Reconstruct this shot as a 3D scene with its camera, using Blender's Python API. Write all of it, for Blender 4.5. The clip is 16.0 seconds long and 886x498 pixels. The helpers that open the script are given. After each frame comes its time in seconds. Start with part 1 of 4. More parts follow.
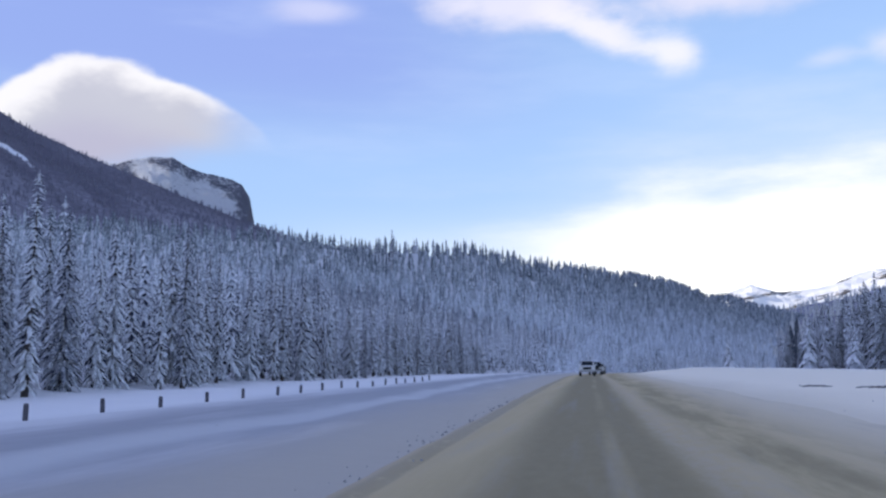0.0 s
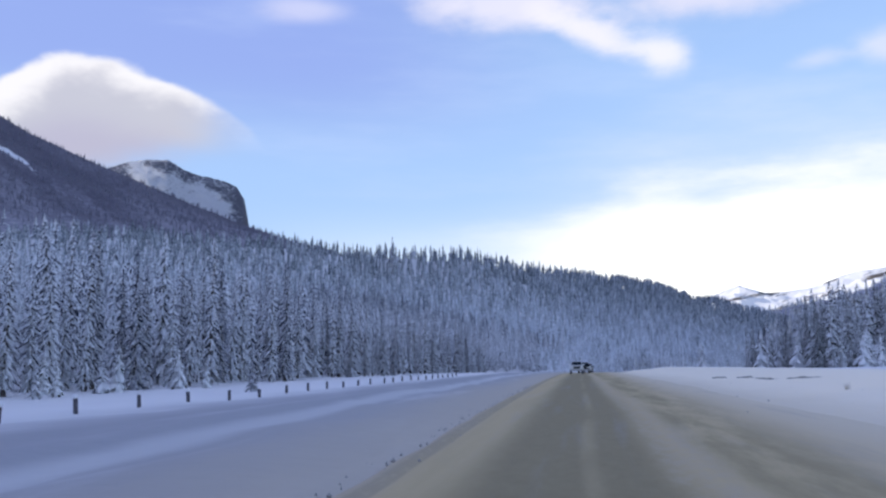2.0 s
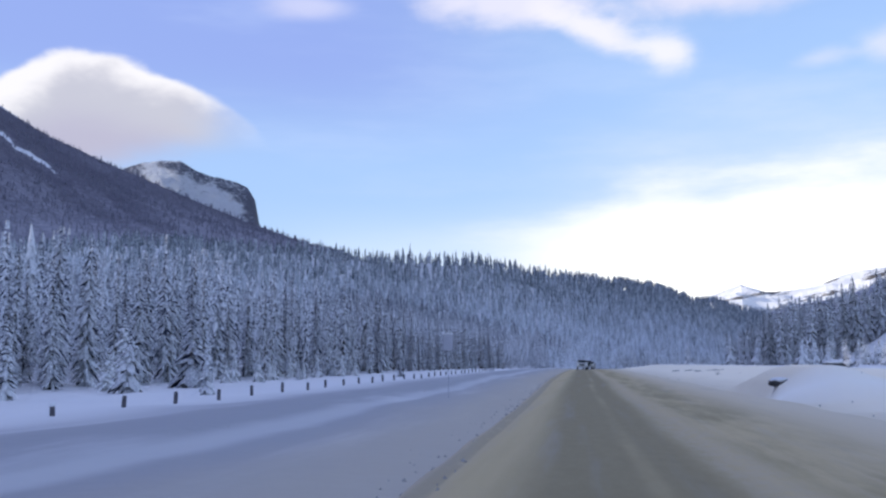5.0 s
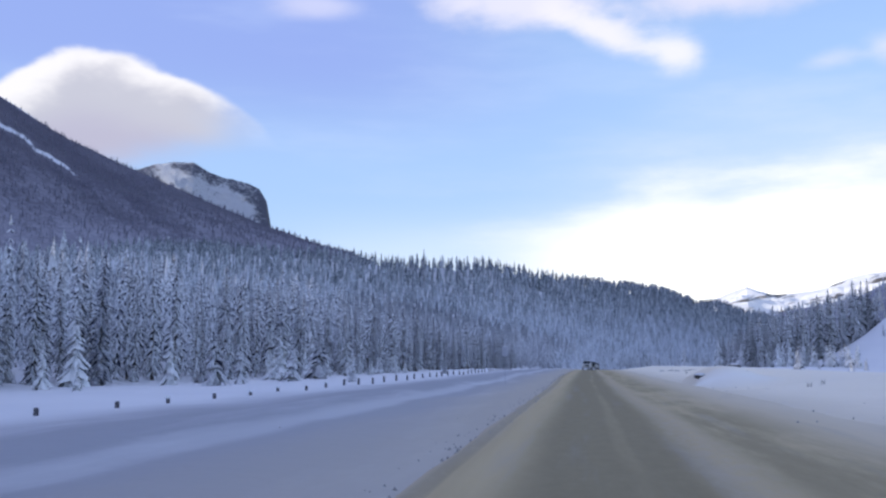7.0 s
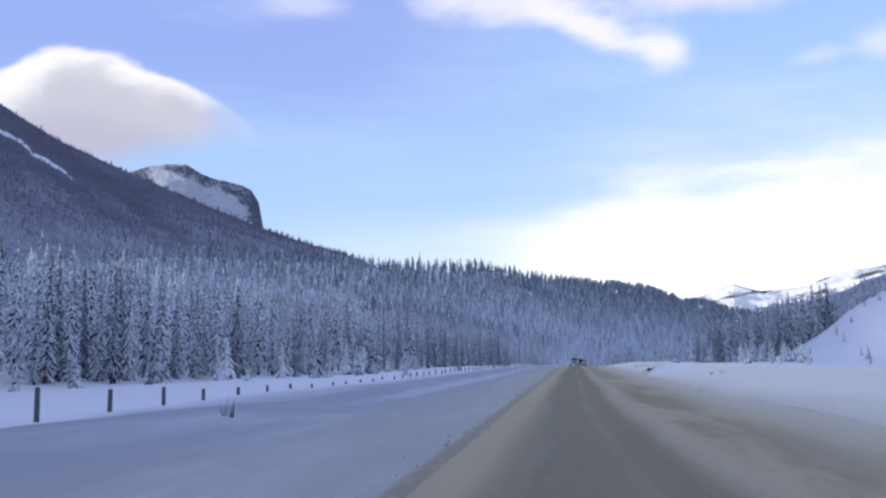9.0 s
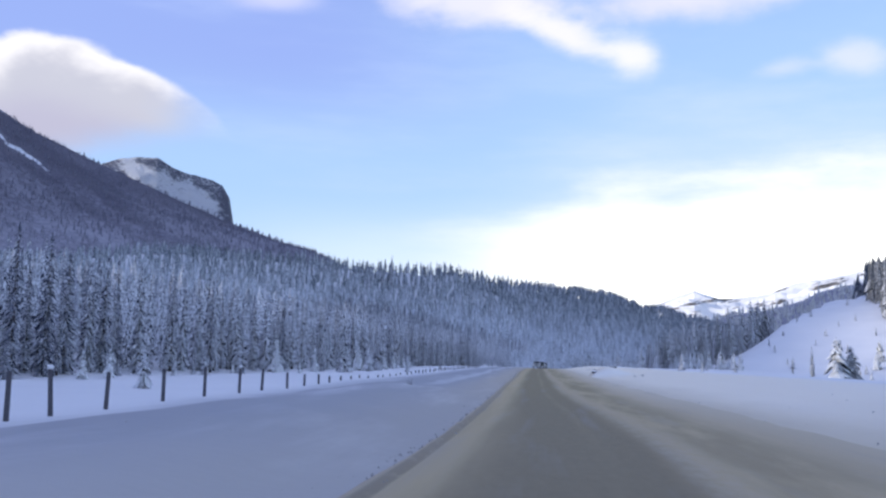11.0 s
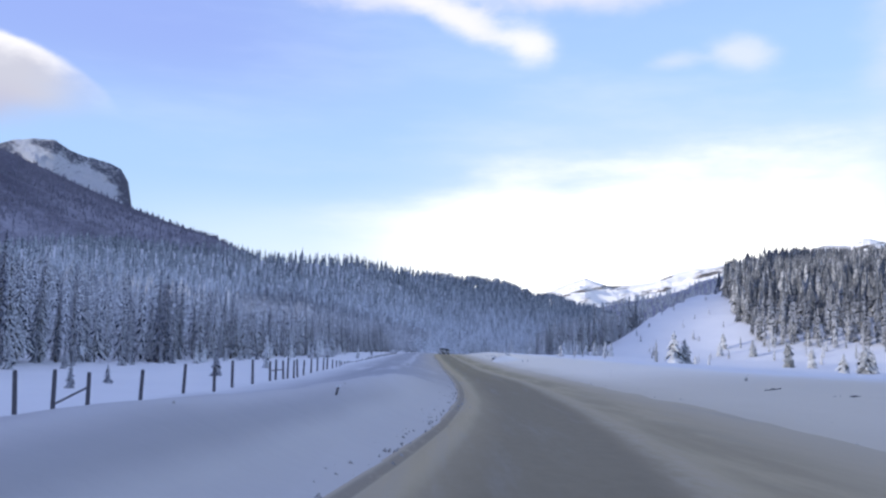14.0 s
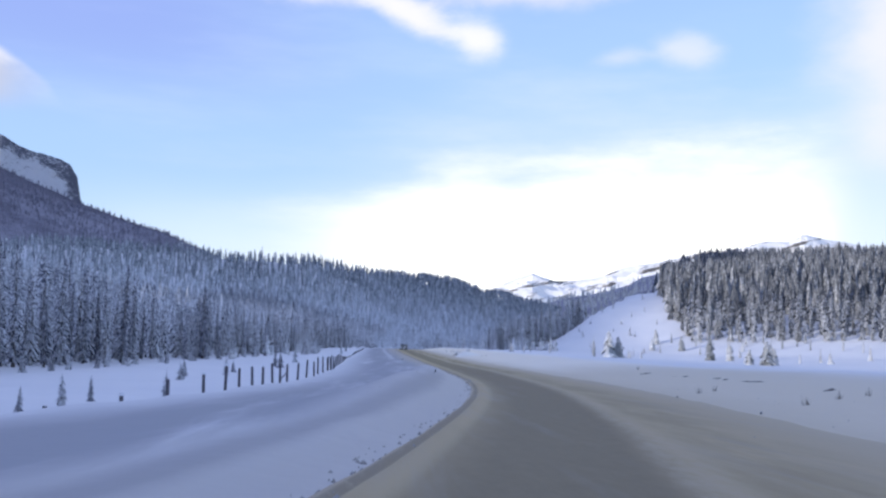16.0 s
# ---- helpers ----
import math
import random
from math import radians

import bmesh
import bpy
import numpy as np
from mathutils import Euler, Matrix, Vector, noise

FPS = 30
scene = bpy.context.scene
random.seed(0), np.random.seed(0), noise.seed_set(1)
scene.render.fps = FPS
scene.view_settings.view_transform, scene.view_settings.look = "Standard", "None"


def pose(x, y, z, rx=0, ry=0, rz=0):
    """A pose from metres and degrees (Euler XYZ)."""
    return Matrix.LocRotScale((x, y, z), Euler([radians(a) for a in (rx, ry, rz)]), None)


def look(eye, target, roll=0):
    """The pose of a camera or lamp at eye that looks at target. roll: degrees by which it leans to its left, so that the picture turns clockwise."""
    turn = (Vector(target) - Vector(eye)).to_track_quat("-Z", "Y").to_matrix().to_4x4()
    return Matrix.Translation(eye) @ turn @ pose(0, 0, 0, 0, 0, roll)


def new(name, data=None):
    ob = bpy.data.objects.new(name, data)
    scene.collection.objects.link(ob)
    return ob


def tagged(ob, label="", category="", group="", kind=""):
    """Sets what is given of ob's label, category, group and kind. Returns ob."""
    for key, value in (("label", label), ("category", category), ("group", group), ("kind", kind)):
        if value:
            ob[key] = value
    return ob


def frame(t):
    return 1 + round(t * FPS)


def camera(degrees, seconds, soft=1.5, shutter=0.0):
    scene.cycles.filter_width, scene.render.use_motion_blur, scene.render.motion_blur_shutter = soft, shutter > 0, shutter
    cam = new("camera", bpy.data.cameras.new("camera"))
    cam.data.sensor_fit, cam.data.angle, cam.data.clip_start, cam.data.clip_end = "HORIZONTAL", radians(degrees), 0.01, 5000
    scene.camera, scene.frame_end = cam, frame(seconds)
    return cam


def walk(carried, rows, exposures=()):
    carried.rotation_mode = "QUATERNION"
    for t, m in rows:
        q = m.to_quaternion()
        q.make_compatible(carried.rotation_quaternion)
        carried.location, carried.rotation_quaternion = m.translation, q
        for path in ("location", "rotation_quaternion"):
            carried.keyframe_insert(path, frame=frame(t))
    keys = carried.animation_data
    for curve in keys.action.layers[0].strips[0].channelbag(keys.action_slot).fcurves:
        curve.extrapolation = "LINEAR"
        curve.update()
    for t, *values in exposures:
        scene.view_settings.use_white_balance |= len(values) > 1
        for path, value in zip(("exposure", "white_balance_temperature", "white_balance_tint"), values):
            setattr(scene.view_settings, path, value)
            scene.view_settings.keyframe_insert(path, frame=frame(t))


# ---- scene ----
import itertools

# ---------------------------------------------------------------- camera
cam = camera(48.0, 16.0, soft=2.4)
PATH = [
    (0.0, pose(0.01, -0.00, 1.37, 97.24, 0.72, 8.36)),
    (0.5, pose(0.09, -6.11, 1.31, 97.42, 0.70, 8.11)),
    (1.0, pose(0.12, -12.21, 1.24, 97.34, 0.69, 8.02)),
    (1.5, pose(0.12, -18.31, 1.18, 97.29, 0.76, 7.91)),
    (2.0, pose(0.12, -24.42, 1.12, 97.24, 0.73, 7.79)),
    (2.5, pose(0.05, -30.58, 1.06, 97.24, 0.83, 7.64)),
    (3.0, pose(-0.07, -36.78, 1.00, 97.10, 0.68, 7.51)),
    (3.5, pose(-0.18, -42.97, 0.94, 97.13, 0.60, 7.43)),
    (4.0, pose(-0.25, -49.16, 0.88, 97.14, 0.62, 7.62)),
    (6.5, pose(-0.09, -79.17, 0.60, 97.02, 0.25, 8.26)),
    (7.0, pose(0.04, -85.49, 0.55, 97.10, 0.12, 8.28)),
    (7.5, pose(0.13, -91.83, 0.50, 97.06, 0.10, 8.20)),
    (8.0, pose(0.21, -98.19, 0.45, 96.81, 0.53, 8.14)),
    (10.5, pose(0.54, -130.84, 0.31, 97.19, -0.46, 6.28)),
    (11.0, pose(0.40, -137.62, 0.31, 96.93, -0.91, 5.50)),
    (11.5, pose(0.13, -144.48, 0.32, 96.67, -1.22, 4.48)),
    (12.0, pose(-0.22, -151.39, 0.35, 96.44, -1.10, 3.40)),
    (12.5, pose(-0.62, -158.31, 0.38, 96.46, -0.78, 2.32)),
    (13.0, pose(-1.18, -165.27, 0.43, 96.34, -0.79, 1.30)),
    (13.5, pose(-1.91, -172.29, 0.48, 96.14, -0.63, 0.34)),
    (14.0, pose(-2.79, -179.34, 0.55, 96.14, -0.97, -0.51)),
    (14.5, pose(-3.74, -186.38, 0.61, 96.05, -0.95, -1.33)),
    (15.0, pose(-4.83, -193.43, 0.67, 95.87, -0.86, -2.03)),
    (15.5, pose(-6.01, -200.51, 0.73, 95.89, -0.99, -2.76)),
    (16.0, pose(-7.27, -207.60, 0.78, 95.86, -0.77, -3.51)),
]
walk(cam, PATH, exposures=[(0.0, 0.12), (8.0, 0.15), (12.0, 0.22), (16.0, 0.22)])

# ---------------------------------------------------------------- light
SUN_AZ, SUN_EL = -118.0, 8.2          # degrees from +y towards +x, and above the horizon

world = bpy.data.worlds.new("winter_sky")
scene.world = world
world.use_nodes = True
WN, WL = world.node_tree.nodes, world.node_tree.links
WN.clear()


def wmath(op, a, b=None, c=None, clamp=False):
    n = WN.new("ShaderNodeMath")
    n.operation, n.use_clamp = op, clamp
    for i, v in enumerate((a, b, c)):
        if v is None:
            continue
        if isinstance(v, (int, float)):
            n.inputs[i].default_value = v
        else:
            WL.new(v, n.inputs[i])
    return n.outputs[0]


def wstep(v, lo, hi):
    n = WN.new("ShaderNodeMapRange")
    n.interpolation_type = "SMOOTHERSTEP"
    WL.new(v, n.inputs["Value"])
    n.inputs["From Min"].default_value, n.inputs["From Max"].default_value = lo, hi
    return n.outputs["Result"]


def wmix(f, a, b):
    n = WN.new("ShaderNodeMix")
    n.data_type = "RGBA"
    WL.new(f, n.inputs["Factor"])
    for s, v in (("A", a), ("B", b)):
        sock = [k for k in n.inputs if k.name == s and k.type == "RGBA"][0]
        if isinstance(v, tuple):
            sock.default_value = (*v, 1)
        else:
            WL.new(v, sock)
    return [k for k in n.outputs if k.type == "RGBA"][0]


sky = WN.new("ShaderNodeTexSky")
sky.sky_type, sky.sun_disc = "NISHITA", False
sky.sun_elevation, sky.sun_rotation = radians(SUN_EL), radians(SUN_AZ)
sky.altitude, sky.air_density, sky.dust_density, sky.ozone_density = 1500, 1.0, 0.4, 2.0
SKY_GAIN = 0.22
gain = WN.new("ShaderNodeMix")
gain.data_type, gain.blend_type = "RGBA", "MULTIPLY"
gain.inputs["Factor"].default_value = 1.0
ga, gb = [k for k in gain.inputs if k.type == "RGBA"]
WL.new(sky.outputs[0], ga)
gb.default_value = (SKY_GAIN * 1.22, SKY_GAIN * 1.08, SKY_GAIN * 1.26, 1)
clear_sky = [k for k in gain.outputs if k.type == "RGBA"][0]

coord = WN.new("ShaderNodeTexCoord")
sep = WN.new("ShaderNodeSeparateXYZ")
WL.new(coord.outputs["Generated"], sep.inputs[0])
az = wmath("MULTIPLY", wmath("ARCTAN2", sep.outputs[0], sep.outputs[1]), 57.2958)
el = wmath("MULTIPLY", wmath("ARCSINE", sep.outputs[2]), 57.2958)


def wnoise(scale, detail, stretch=3.0):
    mp = WN.new("ShaderNodeMapping")
    mp.inputs["Scale"].default_value = (scale, scale, scale * stretch)
    WL.new(coord.outputs["Generated"], mp.inputs[0])
    n = WN.new("ShaderNodeTexNoise")
    n.inputs["Scale"].default_value, n.inputs["Detail"].default_value = 1.0, detail
    n.inputs["Roughness"].default_value = 0.55
    WL.new(mp.outputs[0], n.inputs["Vector"])
    return n.outputs["Fac"]


puff, wisp = wnoise(11, 5, 2.0), wnoise(4.0, 6, 5.0)
puff_c = wmath("SUBTRACT", puff, 0.5)
wisp_c = wmath("SUBTRACT", wisp, 0.5)


def cloud(a0, e0, ra, re, soft=0.6, ragged=1.0, tilt=0.0):
    """A soft bank of cloud round a direction, in degrees, 0 to 1."""
    da = wmath("SUBTRACT", az, a0)
    de = wmath("SUBTRACT", wmath("SUBTRACT", el, e0), wmath("MULTIPLY", da, tilt))
    r = wmath("SQRT", wmath("ADD", wmath("POWER", wmath("ABSOLUTE", wmath("DIVIDE", da, ra)), 2.0),
                            wmath("POWER", wmath("ABSOLUTE", wmath("DIVIDE", de, re)), 2.0)))
    r = wmath("ADD", r, wmath("MULTIPLY", puff_c, 1.3 * ragged))
    return wmath("SUBTRACT", 1.0, wstep(r, 1.0 - soft, 1.0 + soft * 0.4))


def lay(base, mask, colour, amount=1.0):
    return wmix(wmath("MULTIPLY", mask, amount, clamp=True), base, colour)


col = clear_sky
haze = wstep(el, 34.0, 12.0)
col = lay(col, haze, (0.415, 0.61, 0.96), 0.72)
# deeper blue away from the sun's haze
deep_blue = wmath("MULTIPLY", wstep(az, 6.0, -18.0), wstep(el, 10.8, 18.8))
col = lay(col, deep_blue, (0.295, 0.395, 0.83), 0.85)
# thin high veil with streaks
veil = wmath("MULTIPLY", wstep(wisp, 0.42, 0.75), wstep(el, 0.0, 4.0))
col = lay(col, veil, (0.58, 0.70, 1.0), 0.22)
# unseen broken cloud overhead, added to brighten the ground
over = wmath("MULTIPLY", wstep(puff, 0.38, 0.6), wstep(el, 24.0, 36.0))
col = lay(col, over, (0.60, 0.65, 0.88), 0.55)
# bright white haze low over the valley, with a paler halo above it
top = wmath("ADD", wmath("ADD", 6.7, wmath("MULTIPLY", wstep(az, -10.0, 8.0), 4.1)),
            wmath("ADD", wmath("MULTIPLY", wisp_c, 6.0), wmath("MULTIPLY", puff_c, 2.4)))
under = wmath("SUBTRACT", top, el)
glow_az = wmath("MULTIPLY", wstep(az, -13.0, 3.0), wstep(az, 28.0, 21.5))
col = lay(col, wmath("MULTIPLY", wstep(under, -6.5, 1.0), wmath("MULTIPLY", wstep(az, -12.0, 8.0), wstep(az, 60.0, 40.0))), (0.70, 0.79, 1.0), 0.5)
col = lay(col, wmath("MULTIPLY", wstep(under, -2.2, 2.4), glow_az), (1.10, 1.08, 1.06), 0.95)
core = wmath("MULTIPLY", wstep(under, 1.0, 5.5), wmath("MULTIPLY", wstep(az, -7.0, 4.0), wstep(az, 26.0, 22.0)))
col = lay(col, core, (2.2, 2.1, 1.9), 0.97)
low = wmath("MULTIPLY", wstep(el, 11.0, 5.0), wstep(az, -26.0, -8.0))
col = lay(col, low, (0.80, 0.89, 1.0), 0.55)
# domed cloud over the mountain: bright rounded top, mauve underside that thins away
off = wmath("ADD", az, 28.0)
bulge = wmath("ADD", 0.045, wmath("MULTIPLY", wstep(off, 0.5, -0.8), 0.045))
dome = wmath("SUBTRACT", wmath("ADD", wmath("SUBTRACT", 17.6, wmath("MULTIPLY", wmath("MULTIPLY", off, off), bulge)), wmath("MULTIPLY", puff_c, 1.5)), el)
floor_el = wmath("ADD", 11.2, wmath("MULTIPLY", wmath("ADD", az, 25.4), 0.3))
dome_m = wmath("MULTIPLY", wstep(dome, -0.12, 0.55), wstep(wmath("ADD", wmath("SUBTRACT", el, floor_el), wmath("MULTIPLY", puff_c, 2.2)), -1.2, 2.2))
dome_m = wmath("MULTIPLY", dome_m, wmath("ADD", 0.25, wmath("MULTIPLY", wstep(wmath("ADD", az, wmath("MULTIPLY", puff_c, 5.0)), -17.5, -23.0), 0.75)))
belly = wstep(wmath("ADD", dome, wmath("ADD", wmath("MULTIPLY", puff_c, 3.0), wmath("MULTIPLY", wstep(az, -32.5, -26.0), 1.1))), 0.9, 3.3)
dome_c = wmix(wstep(dome, 2.0, 5.0), wmix(belly, (0.95, 0.93, 0.95), (0.57, 0.57, 0.65)), (0.50, 0.48, 0.61))
col = wmix(wmath("MULTIPLY", dome_m, 0.93), col, dome_c)
# smaller banks of cloud
for a0, e0, ra, re, soft, rag, tilt, c, amt in (
        (-3.4, 20.9, 6.0, 1.5, 0.95, 1.5, -0.1, (0.84, 0.82, 0.95), 0.85),
        (1.2, 19.1, 3.6, 1.1, 0.8, 1.3, -0.42, (0.90, 0.88, 0.97), 0.9),
        (5.2, 17.7, 2.2, 1.5, 0.8, 1.2, -0.15, (0.90, 0.89, 0.99), 0.9),
        (12.0, 21.2, 11.0, 1.7, 0.95, 1.2, 0.02, (0.80, 0.78, 0.93), 0.85),
        (-15.6, 20.7, 2.8, 0.9, 0.9, 0.8, 0.0, (0.66, 0.68, 0.92), 0.7),
        (13.6, 16.6, 2.2, 0.7, 0.95, 1.3, 0.05, (0.68, 0.74, 0.98), 0.6),
        (17.4, 16.8, 2.2, 1.1, 0.95, 1.2, -0.1, (0.74, 0.78, 0.98), 0.75),
        (30.5, 16.0, 6.4, 8.0, 0.7, 0.5, 0.0, (0.86, 0.84, 0.96), 0.85)):
    col = lay(col, cloud(a0, e0, ra, re, soft, rag, tilt), c, amt)

bg = WN.new("ShaderNodeBackground")
bg.inputs["Strength"].default_value = 1.0
WL.new(col, bg.inputs["Color"])
wout = WN.new("ShaderNodeOutputWorld")
WL.new(bg.outputs[0], wout.inputs[0])

sun_data = bpy.data.lights.new("sun", "SUN")
sun_data.energy, sun_data.angle, sun_data.color = 2.8, radians(0.5), (1.0, 0.94, 0.86)
sun = new("sun", sun_data)
sa, se = radians(SUN_AZ), radians(SUN_EL)
sun.matrix_world = look((0, 0, 300), (-math.sin(sa) * math.cos(se), -math.cos(sa) * math.cos(se), 300 - math.sin(se)))


# ---------------------------------------------------------------- materials
class Mat:
    """Small builder of node materials."""

    def __init__(self, name, rough=0.8, metal=0.0):
        self.m = bpy.data.materials.new(name)
        self.m.use_nodes = True
        self.n, self.l = self.m.node_tree.nodes, self.m.node_tree.links
        self.b = self.n["Principled BSDF"]
        self.b.inputs["Roughness"].default_value, self.b.inputs["Metallic"].default_value = rough, metal
        self.b.inputs["Specular IOR Level"].default_value = 0.25

    def put(self, v, sock):
        if isinstance(v, tuple):
            sock.default_value = (*v, 1) if len(v) == 3 else v
        elif isinstance(v, (int, float)):
            sock.default_value = v
        else:
            self.l.new(v, sock)

    def math(self, op, a, b=0.0, clamp=False):
        n = self.n.new("ShaderNodeMath")
        n.operation, n.use_clamp = op, clamp
        self.put(a, n.inputs[0]), self.put(b, n.inputs[1])
        return n.outputs[0]

    def step(self, v, lo, hi):
        n = self.n.new("ShaderNodeMapRange")
        n.interpolation_type = "SMOOTHSTEP"
        self.put(v, n.inputs["Value"])
        n.inputs["From Min"].default_value, n.inputs["From Max"].default_value = lo, hi
        return n.outputs["Result"]

    def mix(self, f, a, b):
        n = self.n.new("ShaderNodeMix")
        n.data_type = "RGBA"
        self.put(f, n.inputs["Factor"])
        sa_, sb_ = [k for k in n.inputs if k.type == "RGBA"]
        self.put(a, sa_), self.put(b, sb_)
        return [k for k in n.outputs if k.type == "RGBA"][0]

    def pos(self, scale=(1, 1, 1), local=False):
        if local:
            v = self.n.new("ShaderNodeTexCoord").outputs["Object"]
        else:
            v = self.n.new("ShaderNodeNewGeometry").outputs["Position"]
        mp = self.n.new("ShaderNodeMapping")
        mp.inputs["Scale"].default_value = scale
        self.l.new(v, mp.inputs[0])
        return mp.outputs[0]

    def noise(self, scale, detail=4.0, rough=0.55, stretch=(1, 1, 1), local=False):
        n = self.n.new("ShaderNodeTexNoise")
        n.inputs["Scale"].default_value, n.inputs["Detail"].default_value = scale, detail
        n.inputs["Roughness"].default_value = rough
        self.l.new(self.pos(stretch, local), n.inputs["Vector"])
        return n.outputs["Fac"]

    def normal_z(self):
        s = self.n.new("ShaderNodeSeparateXYZ")
        self.l.new(self.n.new("ShaderNodeNewGeometry").outputs["Normal"], s.inputs[0])
        return s.outputs[2]

    def coord(self, axis):
        s = self.n.new("ShaderNodeSeparateXYZ")
        self.l.new(self.pos(), s.inputs[0])
        return s.outputs[axis]

    def attr(self, name):
        n = self.n.new("ShaderNodeAttribute")
        n.attribute_name = name
        return n.outputs["Fac"]

    def bump(self, h, strength, dist):
        n = self.n.new("ShaderNodeBump")
        n.inputs["Strength"].default_value, n.inputs["Distance"].default_value = strength, dist
        self.l.new(h, n.inputs["Height"])
        self.l.new(n.outputs[0], self.b.inputs["Normal"])

    def base(self, v):
        self.put(v, self.b.inputs["Base Color"])
        return self.m


def plain(name, colour, rough=0.5, metal=0.0, spread=0.12, scale=30.0):
    k = Mat(name, rough, metal)
    lo = tuple(c * (1 - spread) for c in colour)
    hi = tuple(min(1, c * (1 + spread)) for c in colour)
    return k.base(k.mix(k.noise(scale, 3, local=True), lo, hi))


SNOW_C = (0.80, 0.82, 0.86)


def snow_material():
    k = Mat("snow", 0.65)
    big, small = k.noise(0.12, 5), k.noise(2.2, 5)
    c = k.mix(big, (0.72, 0.74, 0.79), (0.86, 0.87, 0.90))
    # road slush, with blue shade painted in on the left, warm light right
    side = k.attr("lateral")
    warm_dirt_r = k.math("MULTIPLY", k.step(side, 18.0, 6.0), k.step(side, 4.0, 5.5))
    shade_dirt_l = k.math("MULTIPLY", k.step(side, -14.5, -9.4), k.step(side, 0.0, -1.0))
    brown = k.math("MULTIPLY", k.math("MULTIPLY", k.step(k.math("ADD", side, k.math("MULTIPLY", k.noise(0.4, 5, 0.6, (1, 0.15, 1)), 2.0)), -6.4, -2.9), k.step(side, 0.0, -1.0)), k.math("ADD", k.math("MULTIPLY", k.step(k.coord(1), -120.0, -50.0), 0.38), 0.42))
    past_bend = k.step(k.coord(1), -115.0, -150.0)
    shade_dirt_l = k.math("MULTIPLY", shade_dirt_l, k.math("SUBTRACT", 1.0, k.math("MULTIPLY", k.math("MULTIPLY", past_bend, k.step(side, -7.4, -5.2)), 0.5)))
    verge_tint = k.math("MULTIPLY", k.math("MAXIMUM", k.math("MULTIPLY", warm_dirt_r, 0.8), k.math("MULTIPLY", shade_dirt_l, 0.95)),
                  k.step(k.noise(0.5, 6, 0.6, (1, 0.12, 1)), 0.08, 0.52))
    c = k.mix(verge_tint, c, k.mix(k.step(side, -2.0, 4.0), (0.325, 0.34, 0.39), (0.88, 0.83, 0.74)))
    c = k.mix(brown, c, (0.50, 0.45, 0.375))
    # long dark and pale streaks running along the left verge
    ws = k.math("ADD", side, k.math("MULTIPLY", k.math("SUBTRACT", k.noise(0.15, 4, 0.6, (1, 0.3, 1)), 0.5), 1.2))
    mark = k.math("MULTIPLY", k.math("MULTIPLY", k.step(ws, -6.0, -5.2), k.step(ws, -4.4, -5.0)), k.step(k.coord(1), -145.0, -165.0))
    c = k.mix(k.math("MULTIPLY", mark, 0.55), c, (0.27, 0.275, 0.31))
    pale = k.math("MULTIPLY", k.math("MULTIPLY", k.step(ws, -7.9, -7.3), k.step(ws, -6.6, -7.1)), k.step(k.coord(1), -95.0, -60.0))
    c = k.mix(k.math("MULTIPLY", pale, 0.4), c, (0.78, 0.80, 0.83))
    # sand dust and warm light both put into the right bank's cream tone
    warm_sand_r = k.math("MULTIPLY", k.step(k.math("ADD", side, k.math("MULTIPLY", k.noise(0.3, 5, 0.6, (1, 0.2, 1)), 6.0)), 30.0, 13.0), k.step(side, 3.0, 4.5))
    c = k.mix(k.math("MULTIPLY", warm_sand_r, k.math("ADD", k.math("MULTIPLY", k.step(k.coord(1), -130.0, -50.0), 0.35), 0.6)), c, (0.95, 0.875, 0.73))
    sand = k.math("MULTIPLY", k.step(k.math("ADD", side, k.math("MULTIPLY", k.noise(0.3, 5, 0.6, (1, 0.2, 1)), 2.4)), 10.2, 6.6), k.step(side, 3.0, 4.5))
    c = k.mix(k.math("MULTIPLY", sand, 0.85), c, k.mix(k.step(k.coord(1), -145.0, -60.0), (0.50, 0.44, 0.335), (0.68, 0.61, 0.49)))
    # grime on the bank at the bend, widened to paint out the flat's blue shade
    grime_tint = k.math("MULTIPLY", k.math("MULTIPLY", k.step(k.math("ADD", side, k.math("MULTIPLY", k.noise(0.25, 5, 0.6, (1, 0.3, 1)), 9.0)), 52.0, 24.0), k.step(side, 4.0, 6.0)), k.step(k.coord(1), -95.0, -135.0))
    c = k.mix(k.math("MULTIPLY", grime_tint, 0.8), c, (0.62, 0.565, 0.455))
    # sunlight on the cut bank end is painted in as bright snow
    c = k.mix(k.attr("sun_patch"), c, (0.95, 0.93, 0.87))
    k.bump(k.math("ADD", k.math("MULTIPLY", small, 0.4), k.noise(0.6, 4)), 0.28, 0.25)
    return k.base(c)


